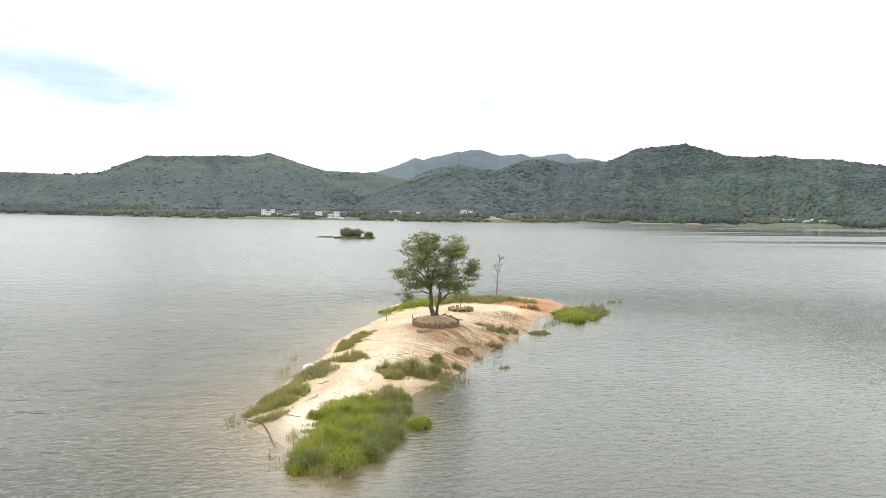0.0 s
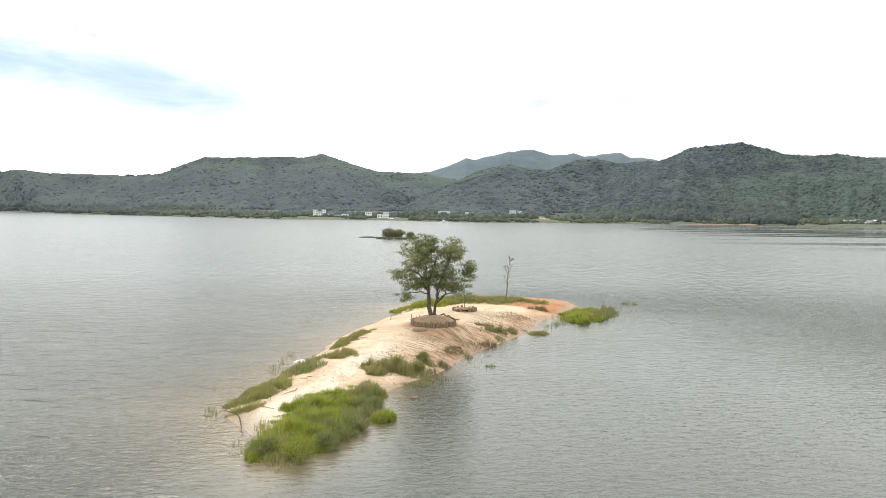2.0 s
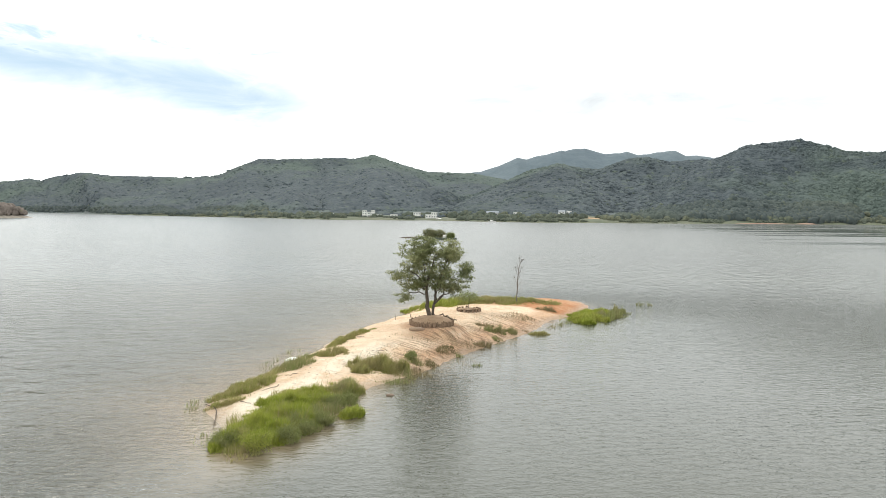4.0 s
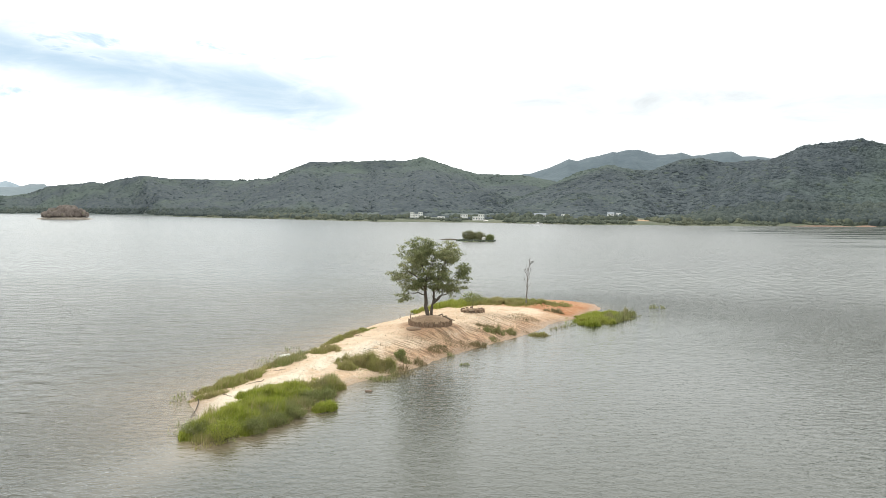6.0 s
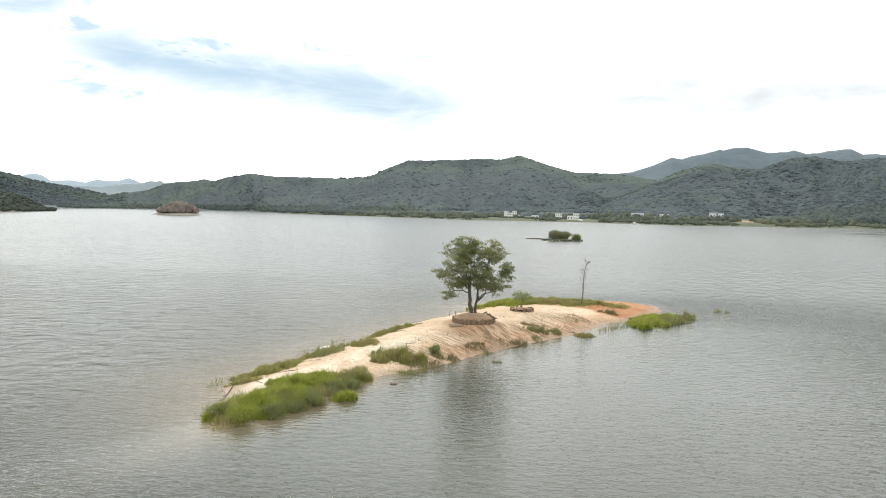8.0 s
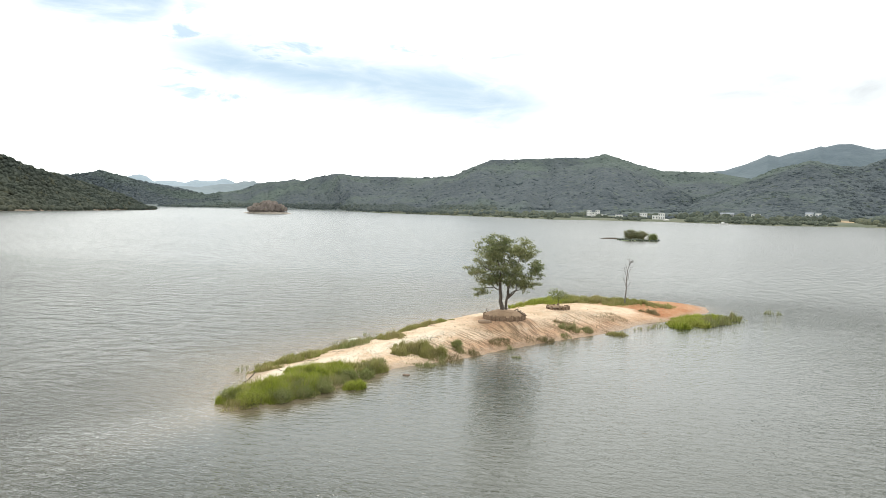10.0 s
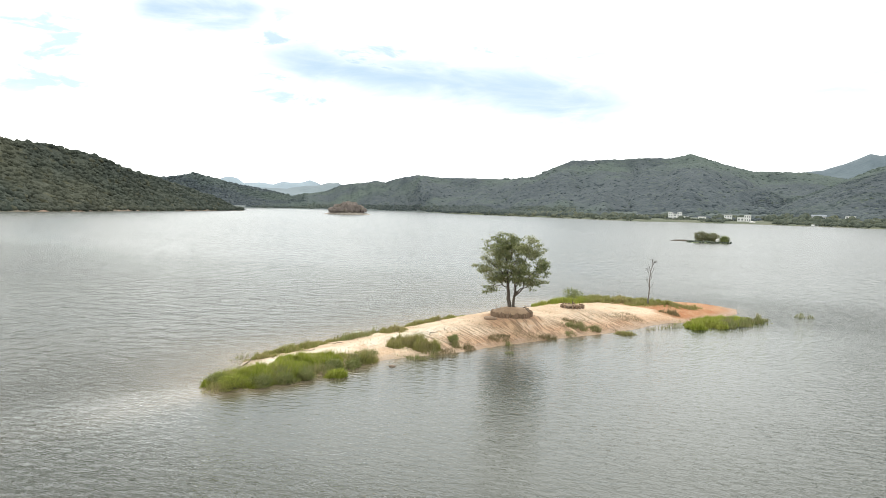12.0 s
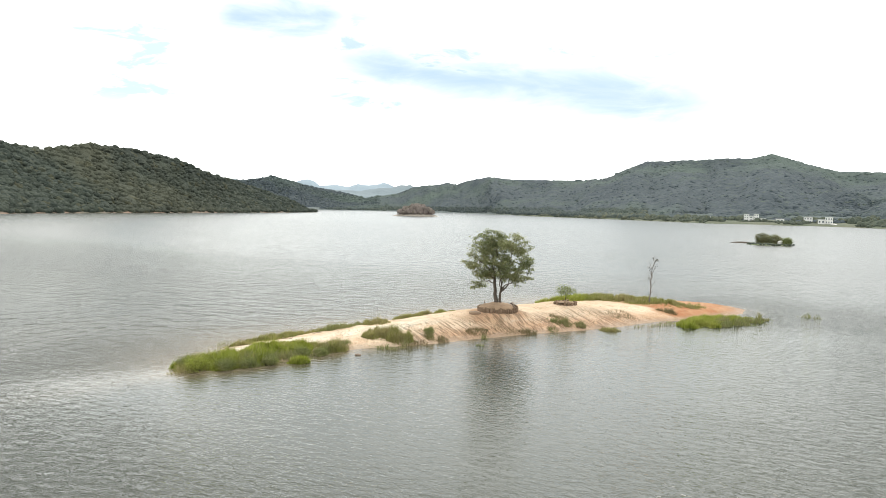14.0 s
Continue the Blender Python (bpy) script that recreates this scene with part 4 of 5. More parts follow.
def dead_tree():
    rng = np.random.RandomState(31)
    root = tagged(new("dead_tree"), "thin bare dead tree with a few withered leaf clumps", "tree")
    root.location = (5.42, 68.4, float(ground_z(5.42, 68.4)))
    stem = bent((0, 0, -0.1), (0.22, 0.05, 4.1), 0, rng, 9, 0.012)
    child("trunk", tubes_mesh("trunk", [(stem, np.linspace(0.062, 0.022, 9), 7)], M_TWIG), root)
    tips = []
    for k, (at, dx, dy, dz) in enumerate([(3, 0.45, 0.1, 0.5), (3, -0.40, 0.2, 0.75), (4, 0.38, -0.2, 0.8), (5, -0.42, 0.1, 0.6), (5, 0.45, 0.1, 0.65),
                                          (6, -0.22, -0.2, 0.6), (6, 0.34, 0.2, 0.85), (7, 0.30, 0.0, 0.35), (2, 0.42, 0.1, 0.30)]):
        line = bent(stem[at], stem[at] + np.array([dx * 0.75, dy, dz * 1.1]), -0.05, rng, 5)
        child("branch", tubes_mesh("branch", [(line, np.linspace(0.026, 0.011, 5), 5)], M_TWIG), root)
        tips.append(line[-1])
    spots = np.array([stem[-1], tips[1], tips[3], tips[3] + (0.05, 0, -0.12), tips[4], tips[6], tips[7]])
    c, w = leaves_round(spots, 12, 0.065, 1.0, rng)
    tagged(child("withered_leaves", leaf_mesh("withered_leaves", c, w, 0.12, 0.06, M_BARK, 33), root), "dark withered leaf clumps", kind="stuff")


sapling()
dead_tree()


def leafy_bush(x, y, radius, height, label, seed, material):
    rng = np.random.RandomState(seed)
    root = tagged(new("bush"), label, "bush")
    root.location = (x, y, float(ground_z(x, y)))
    tips = oval_points([((0, 0, height * 0.55), (radius, radius, height * 0.5))], 60, rng, 0.35, 0.06)
    child("stems", tubes_mesh("stems", [(bent((t[0] * 0.15, t[1] * 0.15, -0.03), t, 0, rng, 4), np.linspace(0.012, 0.005, 4), 4) for t in tips], M_BARK), root)
    c, w = leaves_round(tips, 60, radius * 0.16, 0.8, rng)
    tagged(child("leaves", leaf_mesh("leaves", c, w, 0.075, 0.022, material, seed), root), kind="stuff")


leafy_bush(0.1, 43.65, 0.36, 0.50, "small green leafy bush on the sand", 41, M_BUSH)
leafy_bush(-3.0, 27.95, 0.80, 0.72, "round yellow-green bush at the waterline", 42, M_LUSH)
leafy_bush(-4.35, 28.3, 0.62, 0.55, "dark green leafy bush at the tip of the spit", 45, M_BUSH)
for k, (x, y, r) in enumerate([(-2.2, 29.2, 0.6), (-1.85, 30.4, 0.52), (-1.5, 31.6, 0.5), (-1.75, 34.1, 0.5), (-1.3, 35.2, 0.42)]):
    leafy_bush(x, y, r, r * 0.95, "grey-green leafy bush leaning over the water", 46 + k, M_BUSH)

# ---------------------------------------------------------------- grass
grass_patch("grass_spit", -3.25, 32.2, 1.8, 4.9, -6, 2600, 0.56, M_LUSH, "tall lush bright green grass on the spit", 501, 0.022, 0.5, 0.7, uneven=1.05)
grass_patch("grass_spit_edge", -2.3, 31.4, 1.0, 4.4, -8, 420, 0.55, M_SEDGE, "grey-green sedge along the water's edge", 502, 0.018, 0.4)
grass_patch("grass_tussock", -0.62, 33.0, 0.66, 0.72, 0, 2200, 0.50, M_LUSH, "round bright green tussock standing in the water", 503, 0.02, 0.6, 0.35, uneven=0.5)
grass_patch("grass_spit_mixed", -3.3, 31.8, 1.9, 5.0, -6, 260, 0.55, M_OLIVE, "olive stalks among the lush grass of the spit", 561, 0.02, 0.5, 0.9)
grass_patch("grass_tip", -3.8, 28.3, 1.0, 0.9, 0, 750, 0.5, M_OLIVE, "olive grass at the tip of the spit", 504, 0.02, 0.4)
grass_patch("grass_west_shore", -6.75, 37.0, 1.05, 5.0, -5, 950, 0.38, M_OLIVE, "olive grass along the western shore", 505, 0.02, 0.45)
grass_patch("grass_west_dry", -6.0, 42.2, 1.2, 3.2, -6, 420, 0.42, M_SEDGE, "half-dry sedge along the western shore", 506, 0.018, 0.4)
grass_patch("grass_west_middle", -4.45, 42.9, 0.95, 1.9, -8, 1300, 0.50, M_OLIVE, "olive grass strip above the western shore", 507, 0.02, 0.4)
grass_patch("grass_west_upper", -4.85, 49.2, 0.95, 3.2, -12, 1300, 0.34, M_OLIVE, "low olive grass above the western shore", 508, 0.02, 0.4)
grass_patch("grass_east_shore", -1.25, 41.1, 1.75, 1.15, 27, 1900, 0.66, M_OLIVE, "dense olive grass clump on the eastern shore", 509, 0.02, 0.35)
grass_patch("grass_east_low", -1.85, 36.7, 0.85, 1.2, 10, 1300, 0.58, M_OLIVE, "olive grass clump beside the spit", 510, 0.02, 0.4)
grass_patch("grass_spit_dry", -1.75, 36.6, 0.95, 1.7, 5, 560, 0.42, M_SEDGE, "drier sedge between the spit and the eastern clump", 581, 0.02, 0.5, 0.6)
grass_patch("grass_back", 3.0, 68.7, 7.6, 2.7, 19, 820, 0.46, M_OLIVE, "tall olive-green grass along the back shore", 511, 0.03, 0.35, 0.3)
grass_patch("grass_back_lush", -1.6, 66.2, 2.9, 2.2, 10, 620, 0.50, M_LUSH, "bright green grass at the back shore", 512, 0.03, 0.35)
grass_patch("grass_east_bed", 12.0, 66.2, 1.9, 4.4, -19, 1800, 0.50, M_LUSH, "bright green grass bed standing in shallow water", 513, 0.026, 0.6, 0.5, uneven=0.8)
grass_patch("grass_east_bed_edge", 13.8, 67.0, 1.2, 3.8, -20, 300, 0.65, M_SEDGE, "grey-green reeds at the edge of the grass bed", 514, 0.025, 0.3)
grass_patch("grass_bed_mound", 11.0, 64.4, 1.7, 2.6, -15, 1300, 0.52, M_LUSH, "rounded bright green grass mound beside the inlet", 591, 0.026, 0.6, 0.5)
grass_patch("grass_inlet", 7.45, 55.9, 1.0, 0.7, 0, 800, 0.34, M_OLIVE, "small green grass clump in the water", 545, 0.022, 0.45, 0.15, uneven=0.5)
grass_patch("grass_slope_tufts", 4.25, 54.0, 0.95, 0.6, 20, 650, 0.50, M_SEDGE, "grey-green tuft on the rilled slope", 516, 0.02, 0.45)
grass_patch("grass_slope_tufts", 5.45, 54.9, 0.65, 0.5, 0, 800, 0.44, M_SEDGE, "olive tuft on the rilled slope", 517, 0.02, 0.45)
grass_patch("grass_dry_tuft", 3.45, 55.2, 0.75, 0.5, 0, 600, 0.34, M_DRY, "dry brown tuft on the sand", 518, 0.018, 0.6)
grass_patch("grass_dry_tuft", 8.2, 65.7, 1.0, 0.7, 0, 500, 0.45, M_DRY, "dry brown tuft beside the inlet", 519, 0.018, 0.5)
grass_patch("grass_dry_slope", 1.7, 47.0, 1.9, 0.5, 62, 620, 0.32, M_DRY, "withered brown grass on the slope", 520, 0.018, 0.6)
grass_patch("grass_dry_slope", 0.5, 43.4, 0.7, 0.6, 0, 900, 0.42, M_SEDGE, "withered grass beside the clump", 521, 0.018, 0.5)
grass_patch("grass_east_waterline", 0.25, 39.3, 1.2, 0.8, 25, 300, 0.4, M_SEDGE, "straggling sedge at the water's edge", 541, 0.018, 0.5)
for k, (x, y, r) in enumerate([(10.6, 62.1, 0.45), (11.3, 61.5, 0.6), (12.0, 61.9, 0.5), (12.7, 63.2, 0.6)]):
    grass_patch("grass_bed_lobe", x, y, r, r * 0.9, 0, 1100, 0.5, M_LUSH, "rounded green grass lobe standing in the water", 550 + k, 0.024, 0.5, 0.5)
grass_patch("reeds_west", -8.0, 44.0, 0.7, 3.6, 0, 42, 0.42, M_SEDGE, "sparse reeds standing in the shallows", 522, 0.02, 0.25)
grass_patch("reeds_west", -7.9, 34.2, 0.7, 1.8, 0, 60, 0.32, M_SEDGE, "sparse reeds off the western shore", 523, 0.02, 0.3)
grass_patch("reeds_lone", 3.92, 44.2, 0.42, 0.3, 0, 420, 0.36, M_SEDGE, "lone sprig of reeds in the water", 524, 0.02, 0.6)
grass_patch("reeds_inlet", 8.9, 60.2, 1.0, 2.2, -20, 70, 0.34, M_SEDGE, "sparse reeds in the inlet", 525, 0.022, 0.3)
grass_patch("reeds_spit", -1.2, 33.6, 0.7, 1.8, 0, 130, 0.5, M_SEDGE, "grey reeds between the spit and the tussock", 526, 0.018, 0.35)
grass_patch("reeds_tip", 17.3, 74.6, 1.1, 0.9, 0, 70, 0.45, M_SEDGE, "sparse reeds off the grass bed", 527, 0.03, 0.3)
grass_patch("reeds_spit_front", -5.4, 28.6, 0.7, 1.2, 0, 45, 0.3, M_SEDGE, "sparse reeds off the spit's tip", 528, 0.02, 0.4)
grass_patch("reeds_east", 1.3, 40.8, 0.9, 0.7, 0, 110, 0.35, M_DRY, "withered stalks at the waterline", 529, 0.018, 0.5)

for k, (y, r, m) in enumerate([(40.6, 0.7, M_SEDGE), (42.0, 0.6, M_DRY), (43.6, 0.5, M_DRY), (46.5, 0.5, M_SEDGE), (50.2, 0.6, M_DRY), (52.6, 0.6, M_SEDGE), (56.4, 0.5, M_DRY)]):
    shore_x = float(np.interp(y, STATIONS[:, 0], STATIONS[:, 2]))
    grass_patch("grass_wet_edge", shore_x - 0.15, y, r, r * 1.2, 0, 430, 0.32, m, "straggling half-drowned grass along the eastern waterline", 570 + k, 0.02, 0.6)
grass_patch("sparse_stalks", 2.0, 47.5, 4.2, 7.0, -25, 16, 0.22, M_DRY, "sparse dry stalks scattered on the rilled slope", 530, 0.016, 0.7)
grass_patch("sparse_stalks", 4.5, 57.5, 3.6, 5.0, -25, 14, 0.22, M_DRY, "sparse dry stalks on the sand above the inlet", 531, 0.018, 0.7)
grass_patch("sparse_stalks", -3.0, 42.0, 2.8, 6.0, 0, 9, 0.16, M_OLIVE, "sparse low shoots on the sand", 532, 0.016, 0.7)
grass_patch("sparse_tufts", 5.9, 60.8, 1.6, 1.4, 0, 90, 0.3, M_DRY, "thin dry tufts above the inlet", 533, 0.02, 0.5)
grass_patch("sparse_tufts", 2.6, 49.4, 1.0, 1.2, -30, 110, 0.28, M_DRY, "thin dry tufts below the log ring", 534, 0.018, 0.5)


def pebbles():
    """Small stones and clods strewn over the sand."""
    rng = np.random.RandomState(77)
    y = rng.uniform(30, 70, 420)
    lo, hi = np.interp(y, STATIONS[:, 0], STATIONS[:, 1]) + 1.2, np.interp(y, STATIONS[:, 0], STATIONS[:, 2]) - 0.2
    x = lo + (hi - lo) * rng.rand(420) ** 0.7
    ok = fbm(x * 0.6, y * 0.6, 3, 141) > -0.05
    x, y = x[ok], y[ok]
    tagged(lumps("pebbles", x, y, ground_z(x, y) - 0.01, rng.uniform(0.015, 0.055, len(x)) * rng.uniform(0.6, 1.6, len(x)), M_STONE,
                 "small brown stones and clods strewn on the sand", 78, 0.9, 0.25, False), "", "stones")


pebbles()

# ---------------------------------------------------------------- small things on the island
def lump_thing(name, x, y, z, sx, sy, sz, turn, material, label, category, seed, tilt=0):
    bm = bmesh.new()
    bmesh.ops.create_icosphere(bm, subdivisions=3, radius=1.0)
    for v in bm.verts:
        v.co.z = math.copysign(abs(v.co.z) ** 0.6, v.co.z)
        v.co *= 1 + 0.12 * noise.noise(v.co * 2.0 + Vector((seed, 0, 0)))
        v.co = Vector((v.co.x * sx, v.co.y * sy, v.co.z * sz))
    ob = part(name, bm, material, None, "", True)
    ob.matrix_basis = pose(x, y, z, tilt, 0, turn)
    return tagged(ob, label, category)


lump_thing("flat_stone", -0.62, 50.0, float(ground_z(-0.62, 50.0)) + 0.04, 0.52, 0.24, 0.14, 5, M_STONE, "flat brown stone half sunk in the sand", "stone", 1)
lump_thing("foam_float", -6.55, 42.2, float(ground_z(-6.55, 42.2)) + 0.15, 0.46, 0.22, 0.20, 60, M_FOAM, "white foam float washed up on the western shore", "float", 3, 12)
lump_thing("water_stone", 0.3, 36.7, 0.0, 0.20, 0.15, 0.08, 20, M_DRIFT, "small wet stone at the waterline", "stone", 5)


def stick(name, x, y, tilt, turn, length, radius, label, lying=False):
    rng = np.random.RandomState(int(abs(x * 100 + y)))
    line = bent((0, 0, -0.15), (0, 0, length), 0, rng, 6)
    ob = tagged(new(name, tubes_mesh(name, [(line, np.linspace(radius, radius * 0.5, 6), 6)], M_DRIFT)), label, "wood")
    ob.matrix_basis = pose(x, y, float(ground_z(x, y)) + (0.03 if lying else 0), tilt, 0, turn)


stick("stake", -3.5, 57.3, 6, 30, 0.42, 0.035, "short upright stake near the shore")
for k, (x, y, turn, ln) in enumerate([(-5.9, 33.6, 60, 1.3), (-5.2, 36.2, -12, 1.6), (-5.1, 38.6, -25, 0.9),
                                      (-5.8, 44.6, -8, 1.5), (-4.2, 48.6, 70, 0.9), (-4.6, 57.4, -30, 1.6), (-3.2, 62.6, -40, 1.2), (-2.2, 44.3, 75, 1.1)]):
    stick("driftwood_stick", x, y, 88, turn, ln * 0.8, 0.02, "dark driftwood stick lying on the sand", True)
rim = bent((0.40, 53.25, 1.58), (1.85, 51.85, 1.50), 0.03, np.random.RandomState(17), 7)
tagged(new("rim_log", tubes_mesh("rim_log", [(rim, np.array([0.045, 0.06, 0.055, 0.06, 0.05, 0.055, 0.03]), 8)], M_DRIFT)), "dark crooked log lying on the stake ring's rim", "wood")
stick("stake", -1.42, 52.35, 12, 200, 0.64, 0.05, "dark stub standing in the log ring")

line = np.array([(-7.75, 33.75), (-7.35, 33.35), (-6.95, 33.0), (-6.65, 32.55), (-6.45, 32.1), (-6.2, 31.5), (-5.95, 30.8), (-5.7, 30.2)])
line = np.column_stack([line, np.maximum(ground_z(line[:, 0], line[:, 1]), 0.0) + 0.03])
tagged(new("driftwood_line", tubes_mesh("driftwood_line", [(line, np.array([0.012, 0.02, 0.024, 0.02, 0.026, 0.02, 0.016, 0.01]), 6)], M_BARK)),
       "dark crooked driftwood branch along the spit's waterline", "wood")

# ---------------------------------------------------------------- islets
def islet(name, cx, cy, rx, ry, rise, material, label, turn=0.0):
    aa, rr = np.linspace(0, math.tau, 65)[:-1], np.linspace(0, 1.0, 10)
    R, A = np.meshgrid(rr, aa, indexing="ij")
    wob = 1 + 0.25 * fbm(np.cos(A) * 1.5 + cx, np.sin(A) * 1.5 + cy, 3, 5)
    x, y = R * rx * np.cos(A) * wob, R * ry * np.sin(A) * wob
    c, s = math.cos(radians(turn)), math.sin(radians(turn))
    z = rise * (1 - R**2.2) - 0.12 + 0.1 * rise * fbm(x / rx * 4, y / ry * 4, 3, 9)
    n, f = len(aa), []
    for i in range(len(rr) - 1):
        for j in range(n):
            f.append((i * n + j, (i + 1) * n + j, (i + 1) * n + (j + 1) % n, i * n + (j + 1) % n))
    me = mesh_from(name, np.stack([cx + x * c - y * s, cy + x * s + y * c, z], -1), f, material)
    return tagged(new(name, me), label, "islet", kind="structure")


def far_tree(x, y, z, radius, height, label, seed, material):
    """A broad tree seen far off: a short trunk, limbs, and a crown of many small lumps of leaves."""
    rng = np.random.RandomState(seed)
    root = tagged(new("islet_tree"), label, "tree", "trees on the islet")
    root.location = (x, y, z)
    stem = bent((0, 0, -0.2), (0.1, 0, height * 0.5), 0, rng, 4)
    child("trunk", tubes_mesh("trunk", [(stem, np.linspace(0.16, 0.09, 4), 6)], M_BARK), root)
    tips = oval_points([((0, 0, height * 0.55), (radius, radius, height * 0.46)), ((0, 0, height * 0.25), (radius * 0.9, radius, height * 0.2))], 150, rng, 0.45, 0.1)
    c, w = leaves_round(tips, 40, 0.24, 0.8, rng)
    tagged(child("crown", leaf_mesh("crown", c, w, 0.22, 0.14, material, seed), root), kind="stuff")


islet("ground_islet", -25.4, 236.0, 7.2, 5.2, 0.45, M_SHORE, "low grassy islet far out in the lake", 5)
islet("ground_islet_bar", -35.2, 243.0, 4.6, 1.0, 0.55, M_BARK, "low bar of earth beside the islet", 0)
far_tree(-28.0, 238, 0.2, 2.3, 3.2, "broad green tree on the far islet", 61, M_ISLET)
far_tree(-24.9, 238.3, 0.2, 2.2, 3.0, "broad green tree on the far islet", 62, M_ISLET)
far_tree(-20.9, 236.6, 0.1, 1.2, 1.9, "small green tree at the islet's end", 63, M_SAPLEAF)
grass_band = np.random.RandomState(64)
bx, by = grass_band.uniform(-31.5, -19.0, 260), grass_band.uniform(231.5, 239.5, 260)
inside = np.hypot((bx + 25.4) / 6.6, (by - 236.0) / 4.6) < 1
lumps("islet_shrubs", bx[inside], by[inside], bx[inside] * 0 + 0.12, grass_band.uniform(0.3, 0.7, inside.sum()), M_SHRUB, "low shrubs and grass on the far islet", 65, 0.9, 0.15, False)
lump_thing("pale_rock", -22.7, 236.6, 0.6, 0.75, 0.6, 0.75, 20, M_CONCRETE, "pale rock between the islet's trees", "stone", 8)
islet("ground_wooded_islet", -507, 651, 27, 14, 4.2, M_ROCK, "rocky rim of a small wooded islet", 38)
rng = np.random.RandomState(71)
ia, ir = rng.uniform(0, math.tau, 460), np.sqrt(rng.rand(460)) * 0.84
ix, iy = ir * 24 * np.cos(ia), ir * 12 * np.sin(ia)
ca, sa38 = math.cos(radians(38)), math.sin(radians(38))
lumps("islet_woods", -507 + ix * ca - iy * sa38, 651 + ix * sa38 + iy * ca, (8.2 + rng.uniform(-2.2, 3.0, 460)) * (1 - ir**1.7) + 0.9,
      rng.uniform(1.5, 4.2, 460) * (1.3 - 0.5 * ir), M_BROWN, "brownish trees on a small rocky islet", 72, 1.15)


islet("ground_red_bank", 196.6, 659.3, 27, 5, 0.9, M_BANK, "low bank of bare red earth on the far shore", 12)
islet("ground_red_bank_end", 233.0, 664.0, 10, 4, 1.2, M_BANK, "low bank of bare red earth beside a headland", 10)


# ---------------------------------------------------------------- houses on the far shore
def house(x, y, z, w, d, h, storeys, bays, turn, label, wall=None, roof="flat", name="house"):
    root = tagged(new(name), label, "house")
    root.matrix_basis = pose(x, y, z, 0, 0, turn)
    wall = wall or M_WALL
    part("wall", block(bmesh.new(), -w / 2, -d / 2, -2.0, w / 2, d / 2, h), wall, root)
    if roof == "flat":
        part("roof", block(bmesh.new(), -w / 2 - 0.25, -d / 2 - 0.25, h + 0.003, w / 2 + 0.25, d / 2 + 0.25, h + 0.35), M_PALEROOF, root)
    else:
        bm = bmesh.new()
        rise = 0.28 * d
        a = [bm.verts.new(p) for p in ((-w / 2 - .4, -d / 2 - .4, h), (w / 2 + .4, -d / 2 - .4, h), (w / 2 + .4, d / 2 + .4, h), (-w / 2 - .4, d / 2 + .4, h),
                                       (-w / 2 - .4, 0, h + rise), (w / 2 + .4, 0, h + rise))]
        for ids in ((0, 1, 5, 4), (2, 3, 4, 5), (0, 4, 3), (1, 2, 5), (3, 2, 1, 0)):
            bm.faces.new([a[k] for k in ids])
        part("roof", bm, M_ROOF if roof == "gable" else M_PALEROOF, root)
    sh = h / storeys
    for s in range(storeys):
        for b in range(bays):
            cx, cz = -w / 2 + w * (b + 0.5) / bays, sh * (s + 0.5)
            hw, hh = w / bays * 0.26, sh * 0.25
            win = part("window", block(bmesh.new(), cx - hw, -d / 2 - 0.10, cz - hh, cx + hw, -d / 2 + 0.05, cz + hh), M_CONCRETE, root)
            part("pane", block(bmesh.new(), cx - hw + 0.12, -d / 2 - 0.14, cz - hh + 0.12, cx + hw - 0.12, -d / 2 - 0.02, cz + hh - 0.12), M_PANE, win)
    return root


def land_z(x, y):
    return float(land_height(np.array(math.degrees(math.atan2(x, y))), np.array(math.hypot(x, y))))


def place_house(x, y, *rest, **more):
    return house(x, y, land_z(x, y), *rest, **more)


place_house(-176.0, 762, 4.6, 7, 6.8, 3, 2, 13, "white three-storey house with a glazed front on the far shore")
place_house(-171.4, 762, 3.6, 7, 5.0, 2, 1, 13, "white two-storey middle wing on the far shore", name="house_wing")
place_house(-167.1, 763, 4.4, 7, 7.0, 3, 2, 13, "white three-storey house tower on the far shore")
place_house(-160.5, 760, 6, 6, 2.8, 1, 3, 13, "low white annexe on the far shore", name="annexe")
place_house(-117, 745, 7.0, 7, 5.2, 2, 3, 9, "white two-storey house on the far shore")
place_house(-102.5, 727, 5.5, 7, 3.6, 1, 2, 8, "white lakeside house with terraces", M_WALL)
place_house(-96.8, 729, 5.8, 7, 5.8, 2, 3, 8, "white lakeside house with an upper storey", M_WALL)
place_house(-210, 765, 7, 5, 3.0, 1, 2, 16, "small white shed among shore trees", name="shed")
place_house(-226, 770, 5, 5, 2.8, 1, 1, 16, "small white shed among shore trees", name="shed")
place_house(-140, 740, 7, 5, 3.0, 1, 2, 10, "low white house behind shrubs")
place_house(-15, 760, 8, 7, 4.2, 2, 3, 0, "white house with a flat roof below the wood")
place_house(-41, 765, 12, 6, 3.2, 1, 4, 2, "low grey house below the wood", M_GREYWALL, roof="gable")
place_house(31, 800, 6.5, 6, 4.4, 2, 2, -3, "white hillside house above the meadow", roof="gable")
place_house(39, 806, 5, 6, 3.6, 1, 2, -3, "white hillside house above the meadow")
place_house(352, 648, 12, 4, 1.0, 1, 5, -28, "long low white greenhouse beside the village field", roof="pale", name="greenhouse")
place_house(331, 664, 7, 4, 1.0, 1, 3, -24, "long low white greenhouse beside the village field", roof="pale", name="greenhouse")
vrng = np.random.RandomState(88)
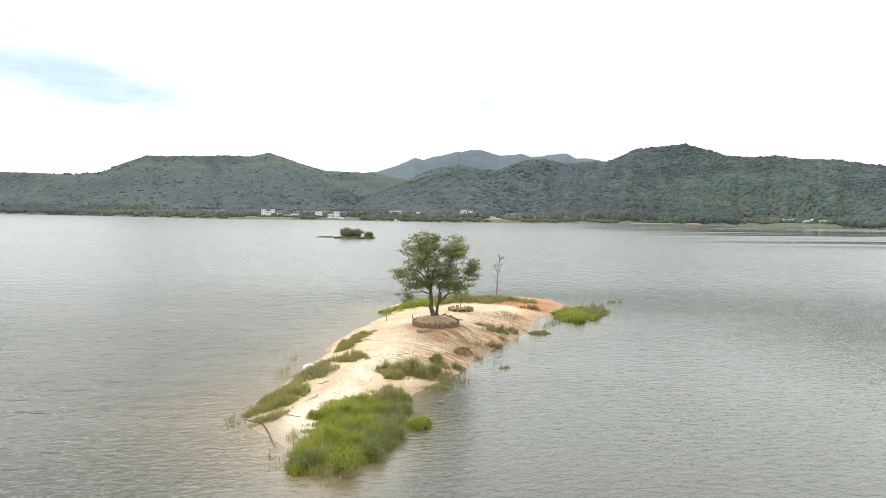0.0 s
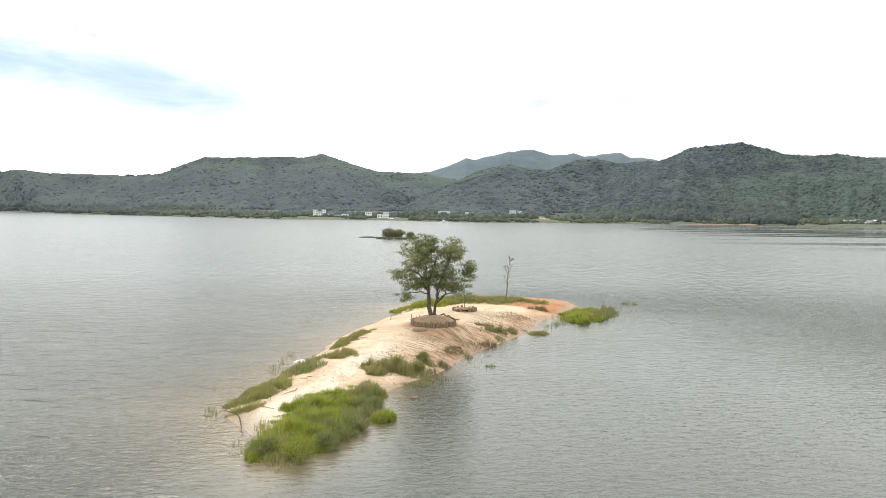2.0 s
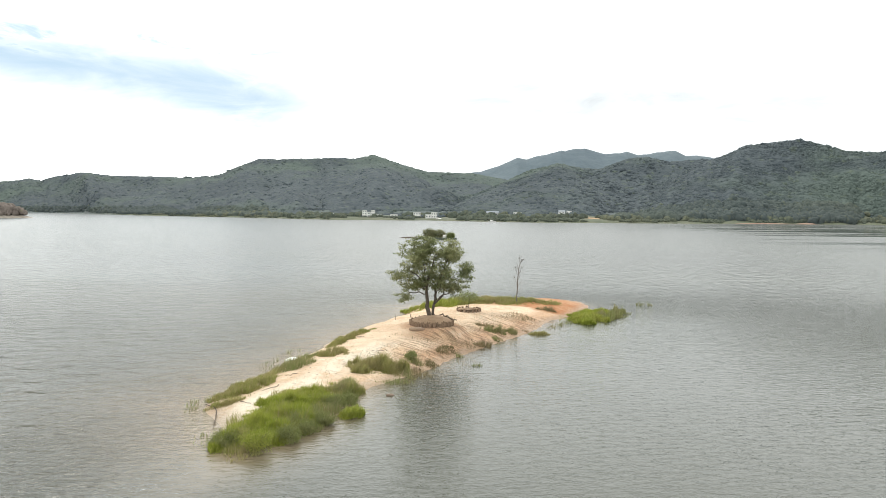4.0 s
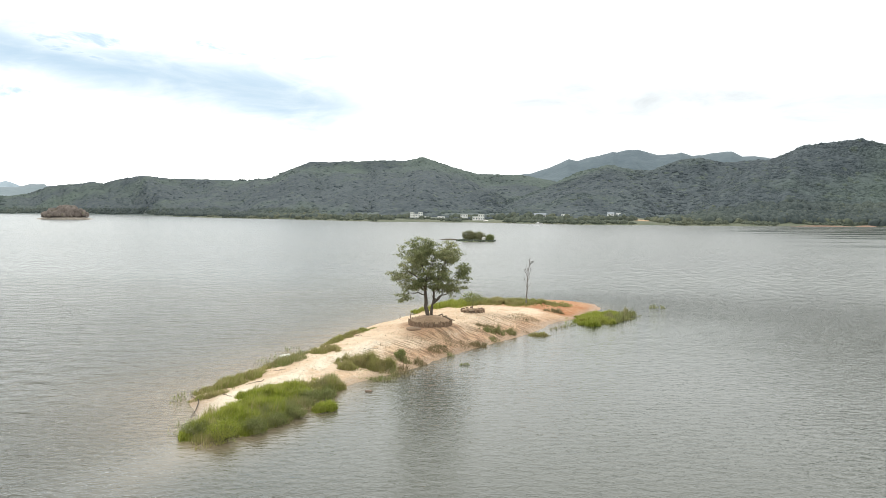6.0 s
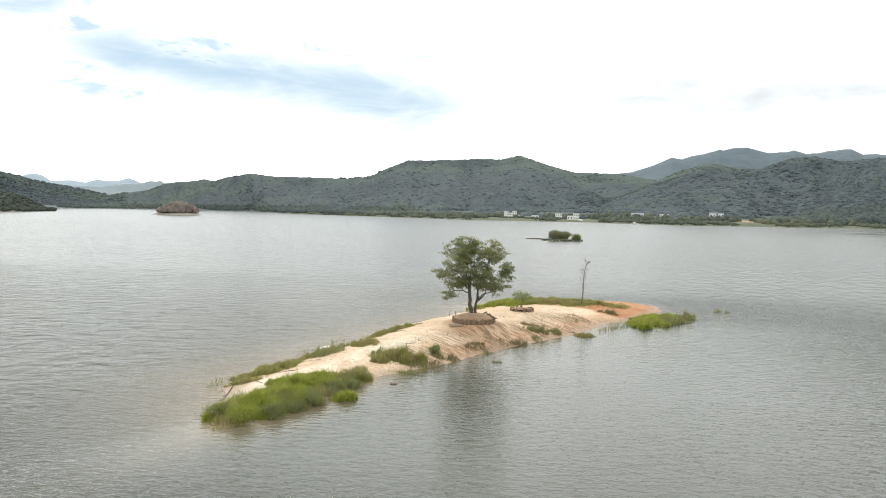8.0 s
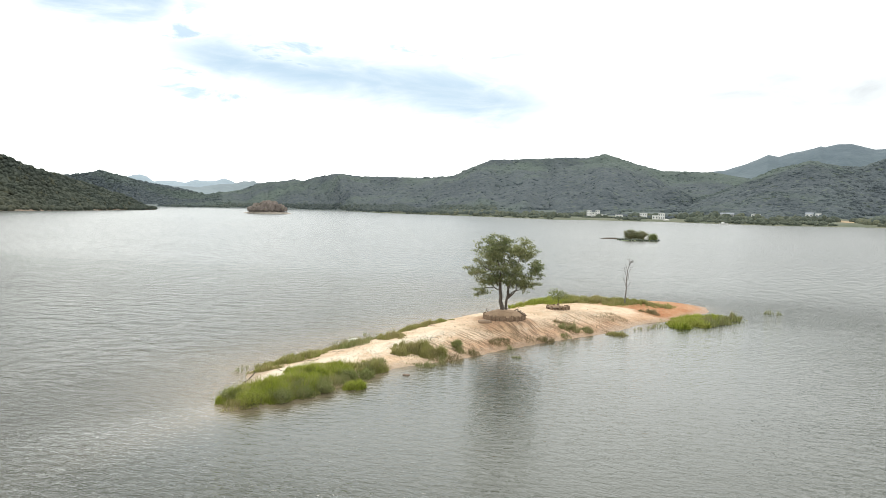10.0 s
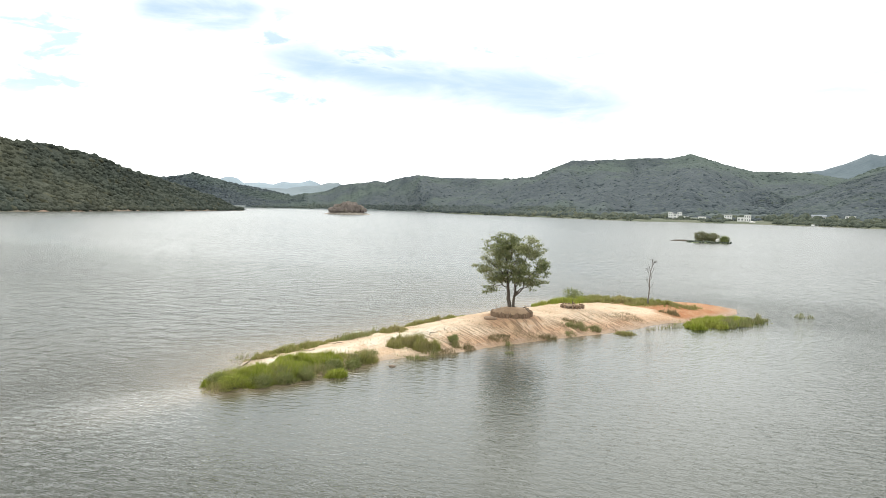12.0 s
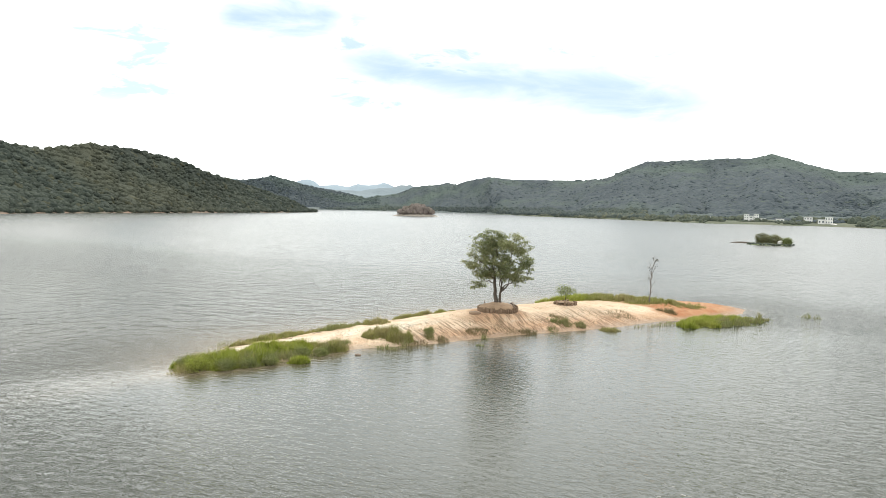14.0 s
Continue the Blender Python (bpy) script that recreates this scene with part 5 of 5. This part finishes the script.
for k in range(18):
    va, vr = radians(24.0 + 6.2 * (k + vrng.rand() * 0.7) / 18), vrng.uniform(34, 105)
    vd = float(azimuth_line(math.degrees(va), SHORE_R)) + vr
    place_house(vd * math.sin(va), vd * math.cos(va), vrng.uniform(2.4, 4.2), 3.4, vrng.uniform(1.7, 2.4), 1, 2, -27 + vrng.uniform(-20, 20),
                "small village house with a pitched roof on the far shore", M_GREYWALL if k % 4 else M_WALL, roof="gable" if k % 3 else "pale", name="village_house")


def ramp():
    root = tagged(new("boat_ramp"), "pale concrete boat ramp running down into the lake", "ramp")
    root.matrix_basis = pose(-83, 703, 0, 0, 0, -18)
    bm = bmesh.new()
    v = [bm.verts.new(p) for p in ((-9, 0, 2.6), (9, -6, -0.3), (9, -2, -0.3), (-9, 5, 2.6), (-9, 0, -1), (9, -6, -1), (9, -2, -1), (-9, 5, -1))]
    for ids in ((0, 1, 2, 3), (4, 7, 6, 5), (0, 4, 5, 1), (1, 5, 6, 2), (2, 6, 7, 3), (3, 7, 4, 0)):
        bm.faces.new([v[k] for k in ids])
    part("slab", bm, M_CONCRETE, root)


def boat():
    root = tagged(new("boat"), "small white boat moored at the far shore", "boat")
    root.matrix_basis = pose(-33, 632, 0.1, 0, 0, 8)
    bm = bmesh.new()
    keel = [(-3.2, 0.9), (-1.5, 1.1), (1.5, 1.0), (3.4, 0.05)]
    top = [bm.verts.new((x, s * w, 0.75 + 0.05 * x)) for s in (-1, 1) for x, w in keel]
    low = [bm.verts.new((x * 0.92, s * w * 0.6, -0.15)) for s in (-1, 1) for x, w in keel]
    for k in range(3):
        bm.faces.new((low[k], low[k + 1], top[k + 1], top[k]))
        bm.faces.new((top[4 + k], top[5 + k], low[5 + k], low[4 + k]))
        bm.faces.new((top[k], top[k + 1], top[5 + k], top[4 + k]))
    bm.faces.new((low[0], top[0], top[4], low[4]))
    part("hull", bm, M_WALL, root)
    part("cabin", block(bmesh.new(), -1.6, -0.6, 0.7, 0.6, 0.6, 1.7, 0.1), M_WALL, root)


ramp()
boat()
